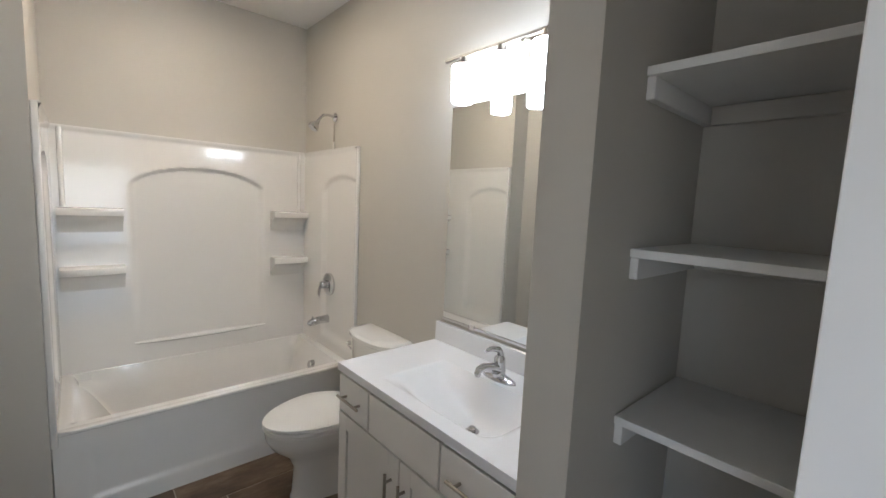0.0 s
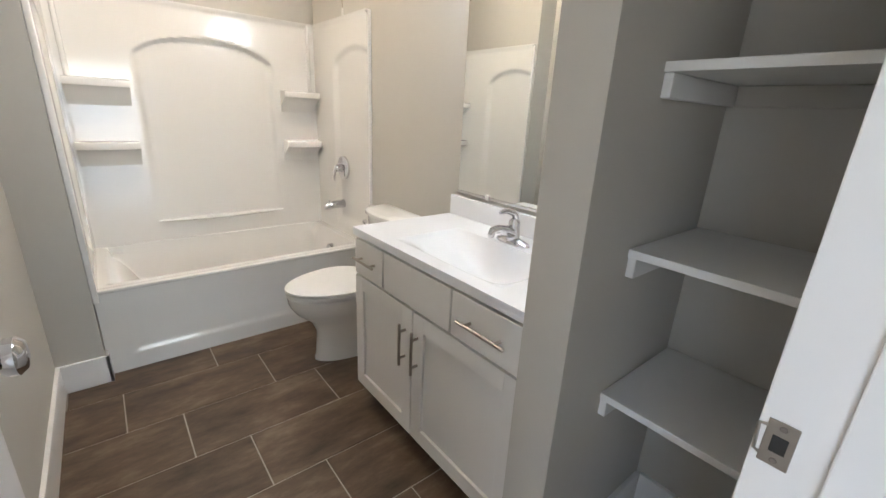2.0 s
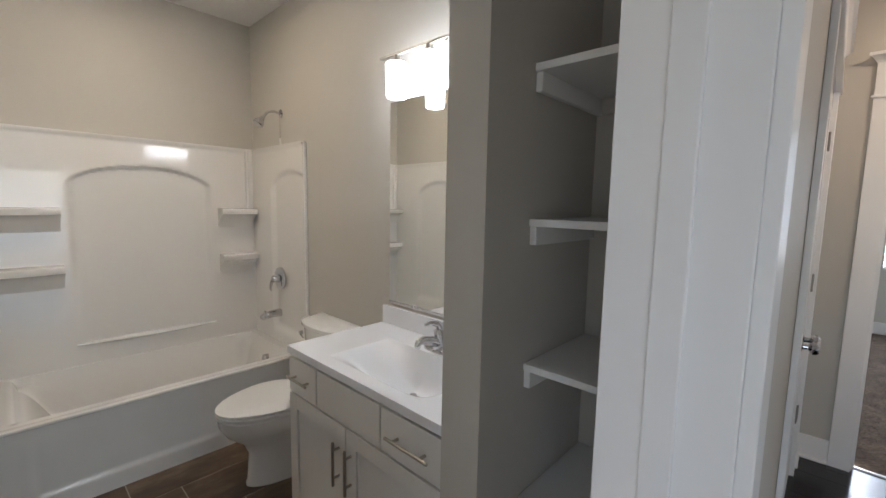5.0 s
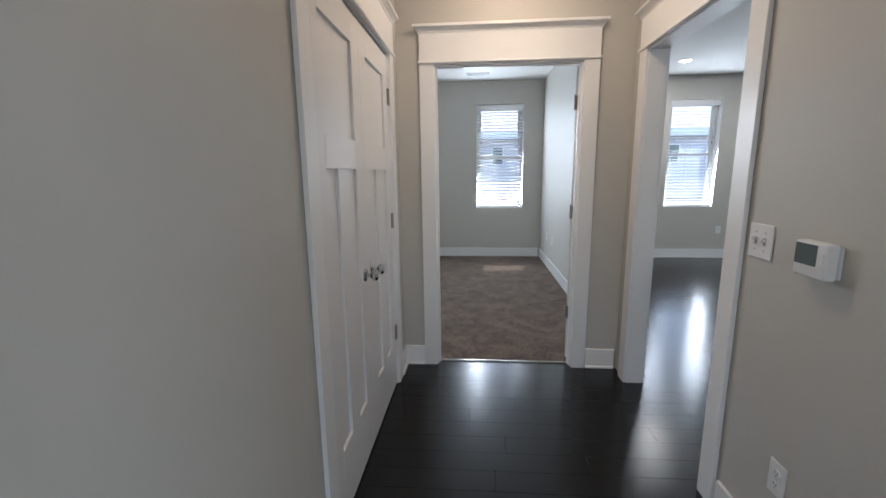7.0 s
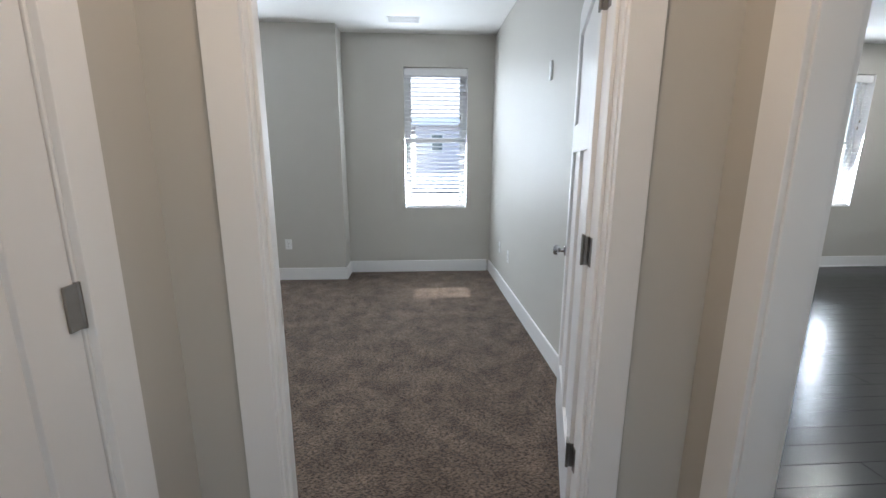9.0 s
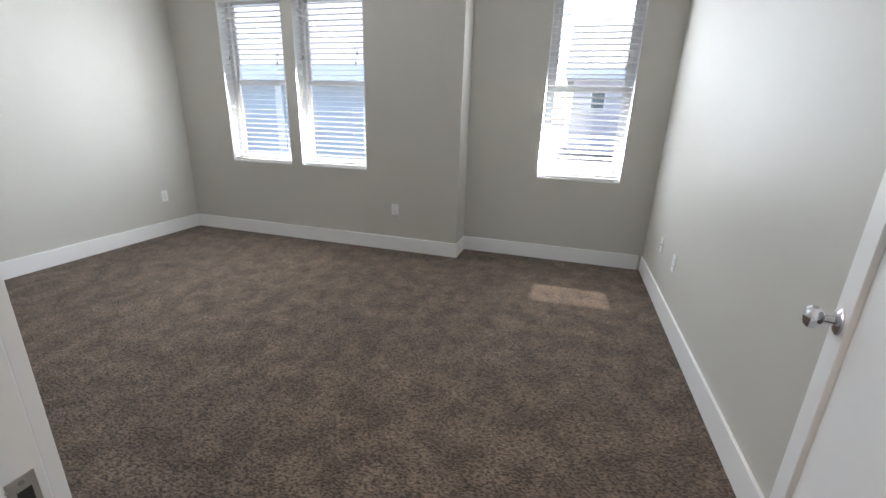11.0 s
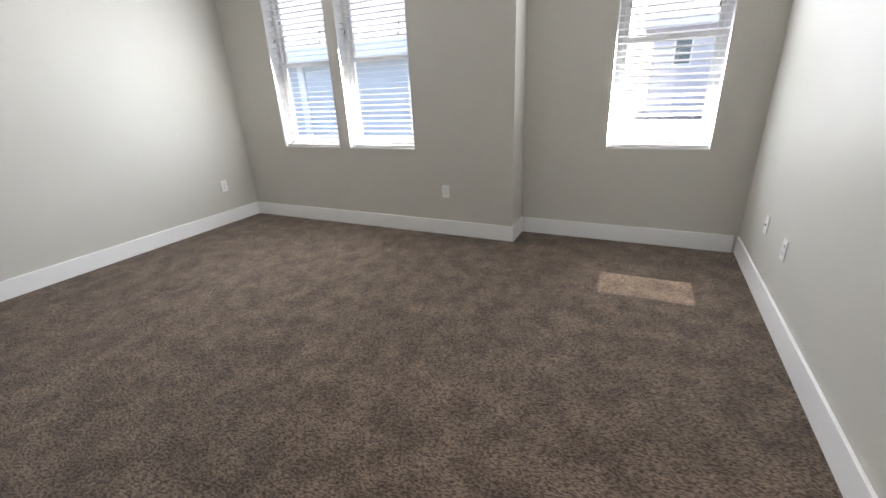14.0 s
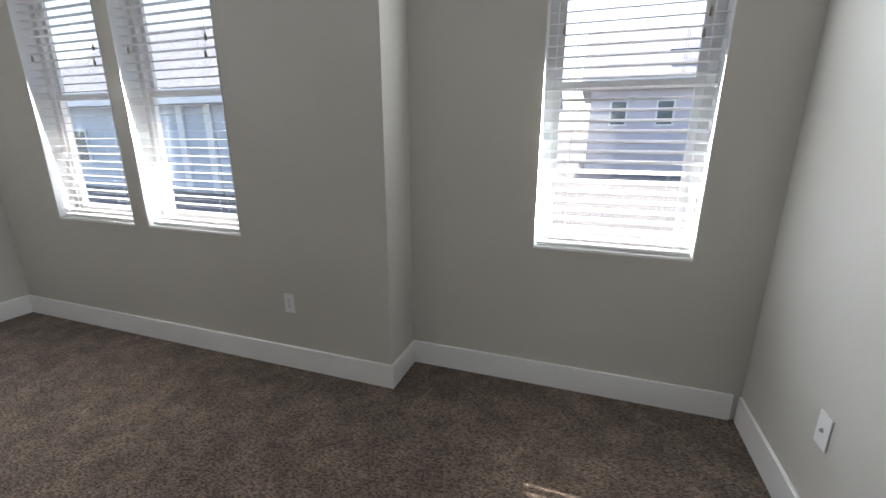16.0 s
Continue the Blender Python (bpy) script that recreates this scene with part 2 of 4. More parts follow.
def loft(bm, rings, cap=True):
    """A skin over rings of points, each with the same count."""
    vs = [[bm.verts.new(p) for p in ring] for ring in rings]
    n = len(vs[0])
    for a, b in zip(vs, vs[1:]):
        for i in range(n):
            bm.faces.new((a[i], a[(i + 1) % n], b[(i + 1) % n], b[i]))
    if cap:
        bm.faces.new(list(reversed(vs[0])))
        bm.faces.new(vs[-1])
    return bm


def ring(center, radius, axis='z', n=24, ry=None):
    cx, cy, cz = center
    ry = radius if ry is None else ry
    pts = []
    for i in range(n):
        a = 2 * math.pi * i / n
        u, w = radius * math.cos(a), ry * math.sin(a)
        pts.append((cx + u, cy + w, cz) if axis == 'z' else (cx, cy + u, cz + w) if axis == 'x' else (cx + w, cy, cz + u))
    return pts


def turned(bm, base, profile, axis='z', n=24):
    """A turned solid: profile rows (distance along the axis, radius)."""
    i = 'xyz'.index(axis)
    rings = []
    for d, r in profile:
        c = list(base)
        c[i] += d
        rings.append(ring(c, max(r, 1e-4), axis, n))
    return loft(bm, rings)


def tube(bm, pts, radius, n=12):
    pts = [Vector(p) for p in pts]
    rings = []
    up = Vector((0.13, 0.31, 0.94)).normalized()
    for i, p in enumerate(pts):
        d = (pts[min(i + 1, len(pts) - 1)] - pts[max(i - 1, 0)]).normalized()
        a = d.cross(up).normalized()
        b = d.cross(a)
        r = radius[i] if isinstance(radius, (list, tuple)) else radius
        rings.append([p + r * (math.cos(t) * a + math.sin(t) * b) for t in [2 * math.pi * k / n for k in range(n)]])
    return loft(bm, rings)


def part(name, bm, mat, parent=None, label="", smooth=False):
    """One mesh object, under a thing where one is given."""
    me = bpy.data.meshes.new(name)
    bmesh.ops.recalc_face_normals(bm, faces=bm.faces)
    bm.to_mesh(me)
    bm.free()
    me.materials.append(mat)
    if smooth:
        me.shade_smooth()
        me.set_sharp_from_angle(angle=radians(38))
    ob = new(name, me)
    if parent:
        ob.parent = parent
    if label:
        ob["label"] = label
    return ob


def thing(name, label, category, x=0, y=0, z=0, rz=0, group="", kind=""):
    ob = new(name)
    ob.empty_display_size = 0.05
    ob.matrix_world = pose(x, y, z, 0, 0, rz)
    return tagged(ob, label, category, group, kind)


def structure(name, bm, mat, label, category, smooth=False):
    return tagged(part(name, bm, mat, None, "", smooth), label, category, "", "structure")


def wall(name, axis, a0, a1, b0, b1, openings=(), z1=2.72, z0=0.0, label="smooth greige painted drywall wall", mat=None):
    """A wall that runs along axis from a0 to a1, b0 to b1 thick, with openings (a, a, z, z)."""
    bm = bmesh.new()
    av = sorted({a0, a1, *(c for o in openings for c in o[:2])})
    zv = sorted({z0, z1, *(c for o in openings for c in o[2:])})
    solid = {(i, k) for i in range(len(av) - 1) for k in range(len(zv) - 1)
             if not any(o[0] <= av[i] < o[1] and o[2] <= zv[k] < o[3] for o in openings)}
    made = {}

    def corner(i, b, k):
        if (i, b, k) not in made:
            d = b1 if b else b0
            made[i, b, k] = bm.verts.new((av[i], d, zv[k]) if axis == 'x' else (d, av[i], zv[k]))
        return made[i, b, k]
    for i, k in solid:
        for b in (0, 1):
            bm.faces.new([corner(*q) for q in ((i, b, k), (i + 1, b, k), (i + 1, b, k + 1), (i, b, k + 1))])
        for di, dk, e in ((-1, 0, ((i, k), (i, k + 1))), (1, 0, ((i + 1, k), (i + 1, k + 1))), (0, -1, ((i, k), (i + 1, k))), (0, 1, ((i, k + 1), (i + 1, k + 1)))):
            if (i + di, k + dk) not in solid:
                (p, q), (r, t) = e
                bm.faces.new([corner(p, 0, q), corner(r, 0, t), corner(r, 1, t), corner(p, 1, q)])
    return structure(name, bm, mat or PAINT, label, "wall")


# ---- walls, floors, ceiling ----
CEILING = 2.72
HEAD = 2.055
wall("wall_hall_north", 'x', -1.3, 3.215, 0.0, 0.14, [(-0.18, 0.62, 0, HEAD), (1.695, 2.935, 0, HEAD)])
wall("wall_bath_west", 'y', 0.14, 3.325, -0.355, -0.24)
wall("wall_tub_stub", 'y', 2.385, 3.21, -0.24, -0.065)
wall("wall_bath_north", 'x', -0.24, 1.49, 3.21, 3.325)
wall("wall_vanity", 'y', 0.14, 3.21, 1.375, 1.49)
wall("wall_linen_stub", 'x', 0.80, 1.375, 0.53, 0.655)
wall("wall_closet_back", 'x', 1.49, 3.215, 0.75, 0.865)
wall("wall_bedroom_west", 'y', -1.625, 3.385, 3.215, 3.312, [(-1.195, -0.229, 0, HEAD)])
# the opening from -0.62 to 0.98 is unseen, added to pass the south fill
wall("wall_hall_south", 'x', -1.3, 3.215, -1.585, -1.49, [(2.06, 3.02, 0, HEAD), (-0.62, 0.98, 0, HEAD)])
# the opening here is added for the hall fill lamp
wall("wall_hall_west", 'y', -7.1, 0.115, -1.415, -1.3, [(-1.30, -0.25, 0.04, 2.09)])
wall("wall_bedroom_south", 'x', 3.312, 7.087, -1.655, -1.540)
W1, W2, W3 = (1.937, 2.664), (1.091, 1.817), (-1.243, -0.515)
LA, LB = (-4.125, -3.40), (-6.18, -5.455)
WZ = (0.795, 2.375)
wall("wall_bedroom_east", 'y', 0.165, 3.385, 6.785, 6.985, [(*W1, *WZ), (*W2, *WZ)])
wall("wall_bedroom_jog", 'y', 0.165, 0.285, 6.985, 7.287)
wall("wall_bedroom_bay", 'y', -1.64, 0.165, 7.087, 7.287, [(*W3, *WZ)])
wall("wall_bedroom_north", 'x', 3.312, 6.785, 3.27, 3.385)
wall("wall_living_east", 'y', -7.1, -1.64, 7.087, 7.287, [(*LA, *WZ), (*LB, *WZ)])
# the opening is added to hold the south fill lamp
wall("wall_living_south", 'x', -1.3, 7.087, -7.1, -6.97, [(-0.85, 1.25, 0.04, 2.09)])

structure("ceiling", boxm(-1.5, 7.287, -7.1, 3.385, CEILING, CEILING + 0.12), CEIL, "flat white painted drywall ceiling", "ceiling")
# unseen overhangs, each sized to set how far sun reaches through the windows
structure("eave", boxm(7.287, 8.5, -8.0, 0.3, CEILING + 0.02, CEILING + 0.14), TRIM, "unseen white overhang added to cut the sun at the windows", "eave")
structure("eave", boxm(7.287, 8.08, 0.3, 4.2, CEILING + 0.02, CEILING + 0.14), TRIM, "unseen white overhang added to cut the sun at the windows", "eave")
structure("floor_bath", boxm(-0.24, 1.375, 0.06, 3.21, -0.05, -0.003), GROUT, "grouted bed under brown bathroom tiles", "floor")
floor_wood = structure("floor_wood", boxm(-1.3, 7.087, -6.97, 0.06, -0.05, -0.004), DARK, "dark stained hardwood plank floor", "floor")
structure("floor_carpet", boxm(3.272, 7.287, -1.540, 3.27, -0.05, 0.012, bev=0.005), CARPET, "taupe cut-pile carpet with footprints and vacuum marks", "carpet")
structure("floor_closet", boxm(1.49, 3.215, 0.14, 0.75, -0.05, -0.003), DARK, "dark closet floor", "floor")
structure("threshold", boxm(3.262, 3.276, -1.175, -0.249, -0.004, 0.010, bev=0.003), NICKEL, "thin metal carpet edge strip in the doorway", "trim")


def baseboard(axis, a0, a1, face, out, shoe=False, h=0.14, z=0.0):
    """A flat white baseboard on the wall plane face; out is +1 or -1, the way it stands off."""
    def strip(t, z0, z1, bev):
        f0, f1 = sorted((face + out * 0.0005, face + out * t))
        return boxm(a0, a1, f0, f1, z0, z1, bev=bev) if axis == 'x' else boxm(f0, f1, a0, a1, z0, z1, bev=bev)
    b = structure("baseboard", strip(0.016, z, z + h, 0.003), TRIM, "white painted flat baseboard along the wall", "baseboard")
    if shoe:
        part("shoe_moulding", strip(0.030, z, z + 0.018, 0.006), TRIM, b)
    return b


C = 0.012
baseboard('y', -1.505, 0.149, 7.087, -1, z=C)
baseboard('x', 6.769, 7.087, 0.165, -1, z=C)
baseboard('y', 0.165, 3.254, 6.785, -1, z=C)
baseboard('x', 3.312, 6.785, 3.27, -1, z=C)
baseboard('x', 3.312, 7.071, -1.540, 1, z=C)
baseboard('y', -0.139, 3.254, 3.312, 1, z=C)
baseboard('y', -0.148, -0.001, 3.215, -1, True)
baseboard('y', -1.473, -1.278, 3.215, -1, True)
baseboard('x', 0.72, 1.612, 0.0, -1, True)
baseboard('x', 3.018, 3.199, 0.0, -1, True)
baseboard('x', -1.3, -0.705, -1.49, 1, True)
baseboard('x', 1.065, 1.96, -1.49, 1, True)
baseboard('y', -6.954, -1.656, 7.087, -1, True)
baseboard('x', -1.3, -0.85, -6.97, 1, True)
baseboard('x', 1.25, 7.087, -6.97, 1, True)
baseboard('x', 3.13, 7.071, -1.64, -1, True)
baseboard('y', 0.14, 2.369, -0.24, 1)
baseboard('x', -0.24, -0.049, 2.385, -1)
baseboard('y', 2.369, 2.435, -0.065, 1)
baseboard('y', 0.53, 0.64, 0.80, -1)
baseboard('x', 0.784, 1.359, 0.53, -1)
baseboard('y', 0.14, 0.514, 1.375, -1)


# ---- door frames and trim ----
def frame_trim(name, axis, a0, a1, b0, b1, faces, head=2.035, casing=0.095, stop=None, label="white craftsman door casing with a crown cap"):
    """Jambs in an opening a0 to a1 through a wall b0 to b1, with casing, frieze and crown on the faces (plane, way)."""
    t = tagged(new(name), label, "door trim", "", "structure")

    def bx(p0, p1, q0, q1, z0, z1, bev=0.002):
        q0, q1 = sorted((q0, q1))
        return boxm(p0, p1, q0, q1, z0, z1, bev=bev) if axis == 'x' else boxm(q0, q1, p0, p1, z0, z1, bev=bev)
    J = 0.019
    part("jamb", bx(a0 - J, a0, b0 - 0.001, b1 + 0.001, 0, head + J), TRIM, t)
    part("jamb", bx(a1, a1 + J, b0 - 0.001, b1 + 0.001, 0, head + J), TRIM, t)
    part("head_jamb", bx(a0, a1, b0 - 0.001, b1 + 0.001, head, head + J), TRIM, t)
    if stop:
        s0, s1 = stop
        part("door_stop", bx(a0, a0 + 0.011, s0, s1, 0, head), TRIM, t)
        part("door_stop", bx(a1 - 0.011, a1, s0, s1, 0, head), TRIM, t)
        part("door_stop", bx(a0 + 0.011, a1 - 0.011, s0, s1, head - 0.011, head), TRIM, t)
    for plane, way in faces:
        f = lambda d: plane + way * d
        e0, e1 = a0 - 0.005, a1 + 0.005
        top = head + 0.008
        part("casing", bx(e0 - casing, e0, f(0.001), f(0.019), 0, top), TRIM, t)
        part("casing", bx(e1, e1 + casing, f(0.001), f(0.019), 0, top), TRIM, t)
        o0, o1 = e0 - casing, e1 + casing
        part("fillet", bx(o0 - 0.012, o1 + 0.012, f(0.001), f(0.030), top, top + 0.016, 0.005), TRIM, t)
        part("frieze", bx(o0, o1, f(0.001), f(0.020), top + 0.016, top + 0.180), TRIM, t)
        bm = bmesh.new()
        prof = [(0.001, 0.180), (0.022, 0.180), (0.026, 0.190), (0.040, 0.205), (0.052, 0.212), (0.052, 0.228), (0.001, 0.228)]
        rings = []
        for end, sgn in ((o0, -1), (o1, 1)):
            row = []
            for d, h in prof:
                p = end + sgn * max(d - 0.016, 0)
                row.append((p, f(d), top + h) if axis == 'x' else (f(d), p, top + h))
            rings.append(row)
        part("crown_cap", loft(bm, rings), TRIM, t)
    return t


bed_trim = frame_trim("door_trim_1", 'y', -1.175, -0.249, 3.215, 3.312, [(3.215, -1), (3.312, 1)], stop=(3.240, 3.272))
frame_trim("door_trim_2", 'x', 1.715, 2.915, 0.0, 0.14, [(0.0, -1)], stop=(0.045, 0.08))
frame_trim("opening_trim_1", 'x', 2.08, 3.0, -1.585, -1.49, [(-1.49, 1), (-1.585, -1)], label="white cased opening with a crown cap")
# casing of the added, unseen opening that passes the south fill
frame_trim("added_opening_trim", 'x', -0.60, 0.96, -1.585, -1.49, [(-1.49, 1), (-1.585, -1)], label="white cased opening with a crown cap")
bath_trim = frame_trim("door_trim_3", 'x', -0.16, 0.585, 0.0, 0.16, [(0.0, -1)], stop=(0.060, 0.098))
part("casing", boxm(0.606, 0.685, 0.141, 0.159, 0, 2.045, bev=0.002), TRIM, bath_trim)


# ---- doors ----
def knob(parent, x, z, y, way):
    """A chrome door knob on the face y of a leaf, standing off along way."""
    k = part("door_knob", turned(bmesh.new(), (x, y, z), [(way * d, r) for d, r in ((0, 0.031), (0.004, 0.031), (0.009, 0.024), (0.012, 0.012), (0.028, 0.010), (0.033, 0.019), (0.043, 0.027), (0.054, 0.027), (0.062, 0.020), (0.065, 0.006))], 'y'), CHROME, parent, "polished chrome knob", True)
    return k


def hinge(parent, x, y, z):
    h = part("hinge", boxm(x - 0.004, x + 0.030, y - 0.003, y + 0.003, z - 0.045, z + 0.045, bev=0.001), HINGE, parent, "satin nickel hinge")
    part("knuckle", turned(bmesh.new(), (x - 0.004, y, z - 0.047), [(0, 0.006), (0.094, 0.006)], 'z', 10), HINGE, h)
    return h


def door_leaf(name, label, width, height=2.02, knobs=(1, -1), knob_x=None, hinge_side=-1, t=0.035, knob_z=0.90):
    """A three-panel craftsman door, its hinge edge on the z axis, the leaf along +x."""
    d = thing(name, label, "door")
    st, top, lock0, lock1, bot = 0.115, height - 0.122, 1.385, 1.505, 0.29
    h = t / 2
    z0 = 0.012
    for x0, x1 in ((0, st), (width - st, width)):
        part("stile", boxm(x0, x1, -h, h, z0, height, bev=0.002), DOORW, d)
    mid = width / 2
    for a, b in ((top, height), (lock0, lock1), (z0, bot)):
        part("rail", boxm(st, width - st, -h, h, a, b, bev=0.0015), DOORW, d)
    part("mullion", boxm(mid - 0.058, mid + 0.058, -h, h, bot, lock0, bev=0.0015), DOORW, d)
    p = h - 0.013
    for a, b, c, e in ((st, width - st, lock1, top), (st, mid - 0.058, bot, lock0), (mid + 0.058, width - st, bot, lock0)):
        part("panel", boxm(a - 0.004, b + 0.004, -p, p, c - 0.004, e + 0.004), DOORW, d)
    kx = width - 0.062 if knob_x is None else knob_x
    for w in knobs:
        knob(d, kx, knob_z, w * h, w)
    if -1 in knobs and 1 in knobs:
        part("latch_plate", boxm(width - 0.001, width + 0.0015, -0.0125, 0.0125, 0.87, 0.93, bev=0.0005), CHROME, d)
    for z in (0.36, 1.08, 1.80):
        hinge(d, 0.0, hinge_side * (h + 0.004), z)
    return d


bed_door = door_leaf("bedroom_door", "white three-panel door standing open against the wall", 0.905, hinge_side=1)
bed_door.matrix_world = pose(3.327, -1.183, 0.008, 0, 0, -16.9)
for z in (0.37, 1.09, 1.81):
    part("hinge_leaf", boxm(-0.0015, 0.0005, -0.015, 0.015, z - 0.058, z + 0.032, bev=0.0004), HINGE, bed_door)
    part("hinge_leaf", boxm(3.279, 3.3135, -1.1755, -1.1730, z - 0.050, z + 0.040, bev=0.0005), HINGE, bed_trim)
bath_door = door_leaf("bathroom_door", "white three-panel door with chrome knob, standing open", 0.745, hinge_side=-1, knob_z=0.96)
bath_door.matrix_world = pose(-0.150, 0.150, 0, 0, 0, 88)
cd1 = door_leaf("closet_door", "closed white three-panel closet door with chrome knob", 0.597, knobs=(-1,), hinge_side=-1)
cd1.matrix_world = pose(1.718, 0.020, 0, 0, 0, 0)
cd1["group"] = "pair of closet doors"
# the second leaf hangs on the far jamb, mirrored
cd2 = door_leaf("closet_door", "closed white three-panel closet door with chrome knob", 0.597, knobs=(1,), hinge_side=1)
cd2.matrix_world = pose(2.912, 0.020, 0, 0, 0, 180)
cd2["group"] = "pair of closet doors"


def strike(x, y, z, rz):
    s = thing("strike_plate", "brushed metal strike plate screwed to the door jamb", "strike plate", x, y, z, rz, kind="structure")
    part("plate", boxm(-0.014, 0.013, -0.0005, 0.0015, -0.027, 0.027, bev=0.0009), NICKEL, s)
    part("lip", tube(bmesh.new(), [(0.012, 0.001, -0.018), (0.018, 0.0005, -0.016), (0.020, 0, 0.016), (0.012, 0.001, 0.018)], 0.002, 8), NICKEL, s)
    part("latch_hole", boxm(-0.008, 0.006, 0.0012, 0.0020, -0.010, 0.010, bev=0.0003), DARK, s)
    for dz in (-0.020, 0.020):
        part("screw", turned(bmesh.new(), (-0.001, 0.0012, dz), [(0, 0.004), (0.001, 0.003)], 'y', 10), HINGE, s)


strike(3.289, -0.2495, 0.90, 180)
strike(0.5845, 0.140, 0.985, 90)


# ---- windows and blinds ----
SLAT_W, PITCH = 0.043, 0.0468


def window(n, x, span, depth, tilt, label="white vinyl single-hung window with open slat blinds"):
    """A single-hung window set depth behind the wall plane x, in the opening span by WZ, with a blind."""
    y0, y1 = span
    z0, z1 = WZ
    w = tagged(new("window_%d" % n), "white vinyl single-hung window in a drywall return", "window", "", "structure")
    f0, f1 = x + depth, x + depth + 0.06
    F = 0.045
    fr = part("window_frame", boxm(f0, f1, y0, y0 + F, z0, z1, bev=0.004), VINYL, w)
    part("window_frame", boxm(f0, f1, y1 - F, y1, z0, z1, bev=0.004), VINYL, w)
    part("window_frame", boxm(f0, f1, y0 + F, y1 - F, z1 - F, z1, bev=0.004), VINYL, w)
    part("window_frame", boxm(f0, f1, y0 + F, y1 - F, z0, z0 + F, bev=0.004), VINYL, w)
    mid = (z0 + z1) / 2
    for a, b, c in ((z0 + F, mid + 0.015, 0.008), (mid - 0.015, z1 - F, 0.030)):
        s = part("sash", bmesh_frame(f0 + c, f0 + c + 0.022, y0 + F, y1 - F, a, b, 0.032), VINYL, w)
        g = part("pane", boxm(f0 + c + 0.009, f0 + c + 0.013, y0 + F + 0.03, y1 - F - 0.03, a + 0.03, b - 0.03), GLASS, s)
        g.visible_shadow = False
    for a, b in ((y0 + 0.0005, y0 + 0.005), (y1 - 0.005, y1 - 0.0005)):
        part("side_liner", boxm(x - 0.003, f0, a, b, z0 + 0.011, z1 - 0.001), VINYL, w)
    part("window_sill", boxm(x - 0.004, f0, y0 + 0.002, y1 - 0.002, z0 - 0.004, z0 + 0.010, bev=0.002), VINYL, w)
    b = thing("window_blind", "lowered white two-inch slat blind with slats open", "blind", x + 0.048, (y0 + y1) / 2, 0, group="window blinds")
    half = (y1 - y0) / 2 - 0.009
    part("valance", boxm(-0.034, -0.022, -half, half, z1 - 0.085, z1 - 0.004, bev=0.003), SLAT, b)
    part("head_rail", boxm(-0.020, 0.028, -half, half, z1 - 0.055, z1 - 0.004), SLAT, b)
    part("bottom_rail", boxm(-0.025, 0.025, -half, half, z0 + 0.014, z0 + 0.030, bev=0.004), SLAT, b)
    bm = bmesh.new()
    c, sn = math.cos(radians(tilt)), math.sin(radians(tilt))
    rows = []
    for yy in (-half, half):
        prof = [(-0.5, 0.0), (-0.25, 0.0014), (0, 0.002), (0.25, 0.0014), (0.5, 0), (0.5, -0.0026), (0, -0.0006), (-0.5, -0.0026)]
        rows.append([(SLAT_W * u * c - h * sn, yy, SLAT_W * u * sn + h * c) for u, h in prof])
    loft(bm, rows)
    first = part("slat", bm, SLAT, b)
    z = z0 + 0.062
    first.location.z = z
    while z < z1 - 0.12:
        z += PITCH
        o = new("slat", first.data)
        o.parent = b
        o.location.z = z
    for s in (-0.62, 0.62):
        for dx in (-0.026, 0.026):
            part("ladder_cord", turned(bmesh.new(), (dx, s * half, z0 + 0.03), [(0, 0.0009), (z1 - z0 - 0.09, 0.0009)], 'z', 6), CORD, b)
    for s, zb in ((-0.80, 0.52), (-0.76, 0.60), (0.80, 0.55)):
        p = part("pull_cord", turned(bmesh.new(), (-0.031, s * half, z1 - zb), [(0, 0.001), (zb - 0.08, 0.001)], 'z', 6), CORD, b)
        part("tassel", turned(bmesh.new(), (-0.031, s * half, z1 - zb - 0.035), [(0, 0.007), (0.02, 0.0065), (0.036, 0.003)], 'z', 10), TASSEL, p, "small wooden cord tassel", True)
    return w


def bmesh_frame(x0, x1, y0, y1, z0, z1, t):
    bm = bmesh.new()
    box(bm, x0, x1, y0, y0 + t, z0, z1)
    box(bm, x0, x1, y1 - t, y1, z0, z1)
    box(bm, x0, x1, y0 + t, y1 - t, z0, z0 + t)
    box(bm, x0, x1, y0 + t, y1 - t, z1 - t, z1)
    return bm


window(1, 6.785, W1, 0.105, 1)
window(2, 6.785, W2, 0.105, 1)
window(3, 7.087, W3, 0.105, 20)
window(4, 7.087, LA, 0.105, 4)
window(5, 7.087, LB, 0.105, 4)


# glazed doors added behind the walk for fill: hall's west end, far south wall
west_fill_door = tagged(new("door_1"), "unseen white framed glazed door, added for the hall fill lamp", "door", "", "structure")
part("door_frame", bmesh_frame(-1.40, -1.34, -1.298, -0.252, 0.042, 2.088, 0.11), TRIM, west_fill_door)
part("pane", boxm(-1.375, -1.365, -1.19, -0.36, 0.15, 1.98), GLASS, west_fill_door).visible_shadow = False
# sliding door added around the south fill lamp, never in view
south_fill_door = tagged(new("door_2"), "unseen white framed sliding glass door, added for the south fill lamp", "door", "", "structure")
for a in (-0.848, 0.201):
    bm = bmesh.new()
    for q in ((a, a + 0.08, 0.042, 2.088), (a + 0.967, a + 1.047, 0.042, 2.088), (a + 0.08, a + 0.967, 0.042, 0.122), (a + 0.08, a + 0.967, 2.008, 2.088)):
        box(bm, q[0], q[1], -7.08, -7.03, q[2], q[3])
    leaf = part("door_leaf", bm, TRIM, south_fill_door)
    part("pane", boxm(a + 0.078, a + 0.969, -7.06, -7.05, 0.12, 2.01), GLASS, leaf).visible_shadow = False

# ---- bathroom: tub and surround ----
def smooth(t):
    t = min(1.0, max(0.0, t))
    return t * t * (3 - 2 * t)


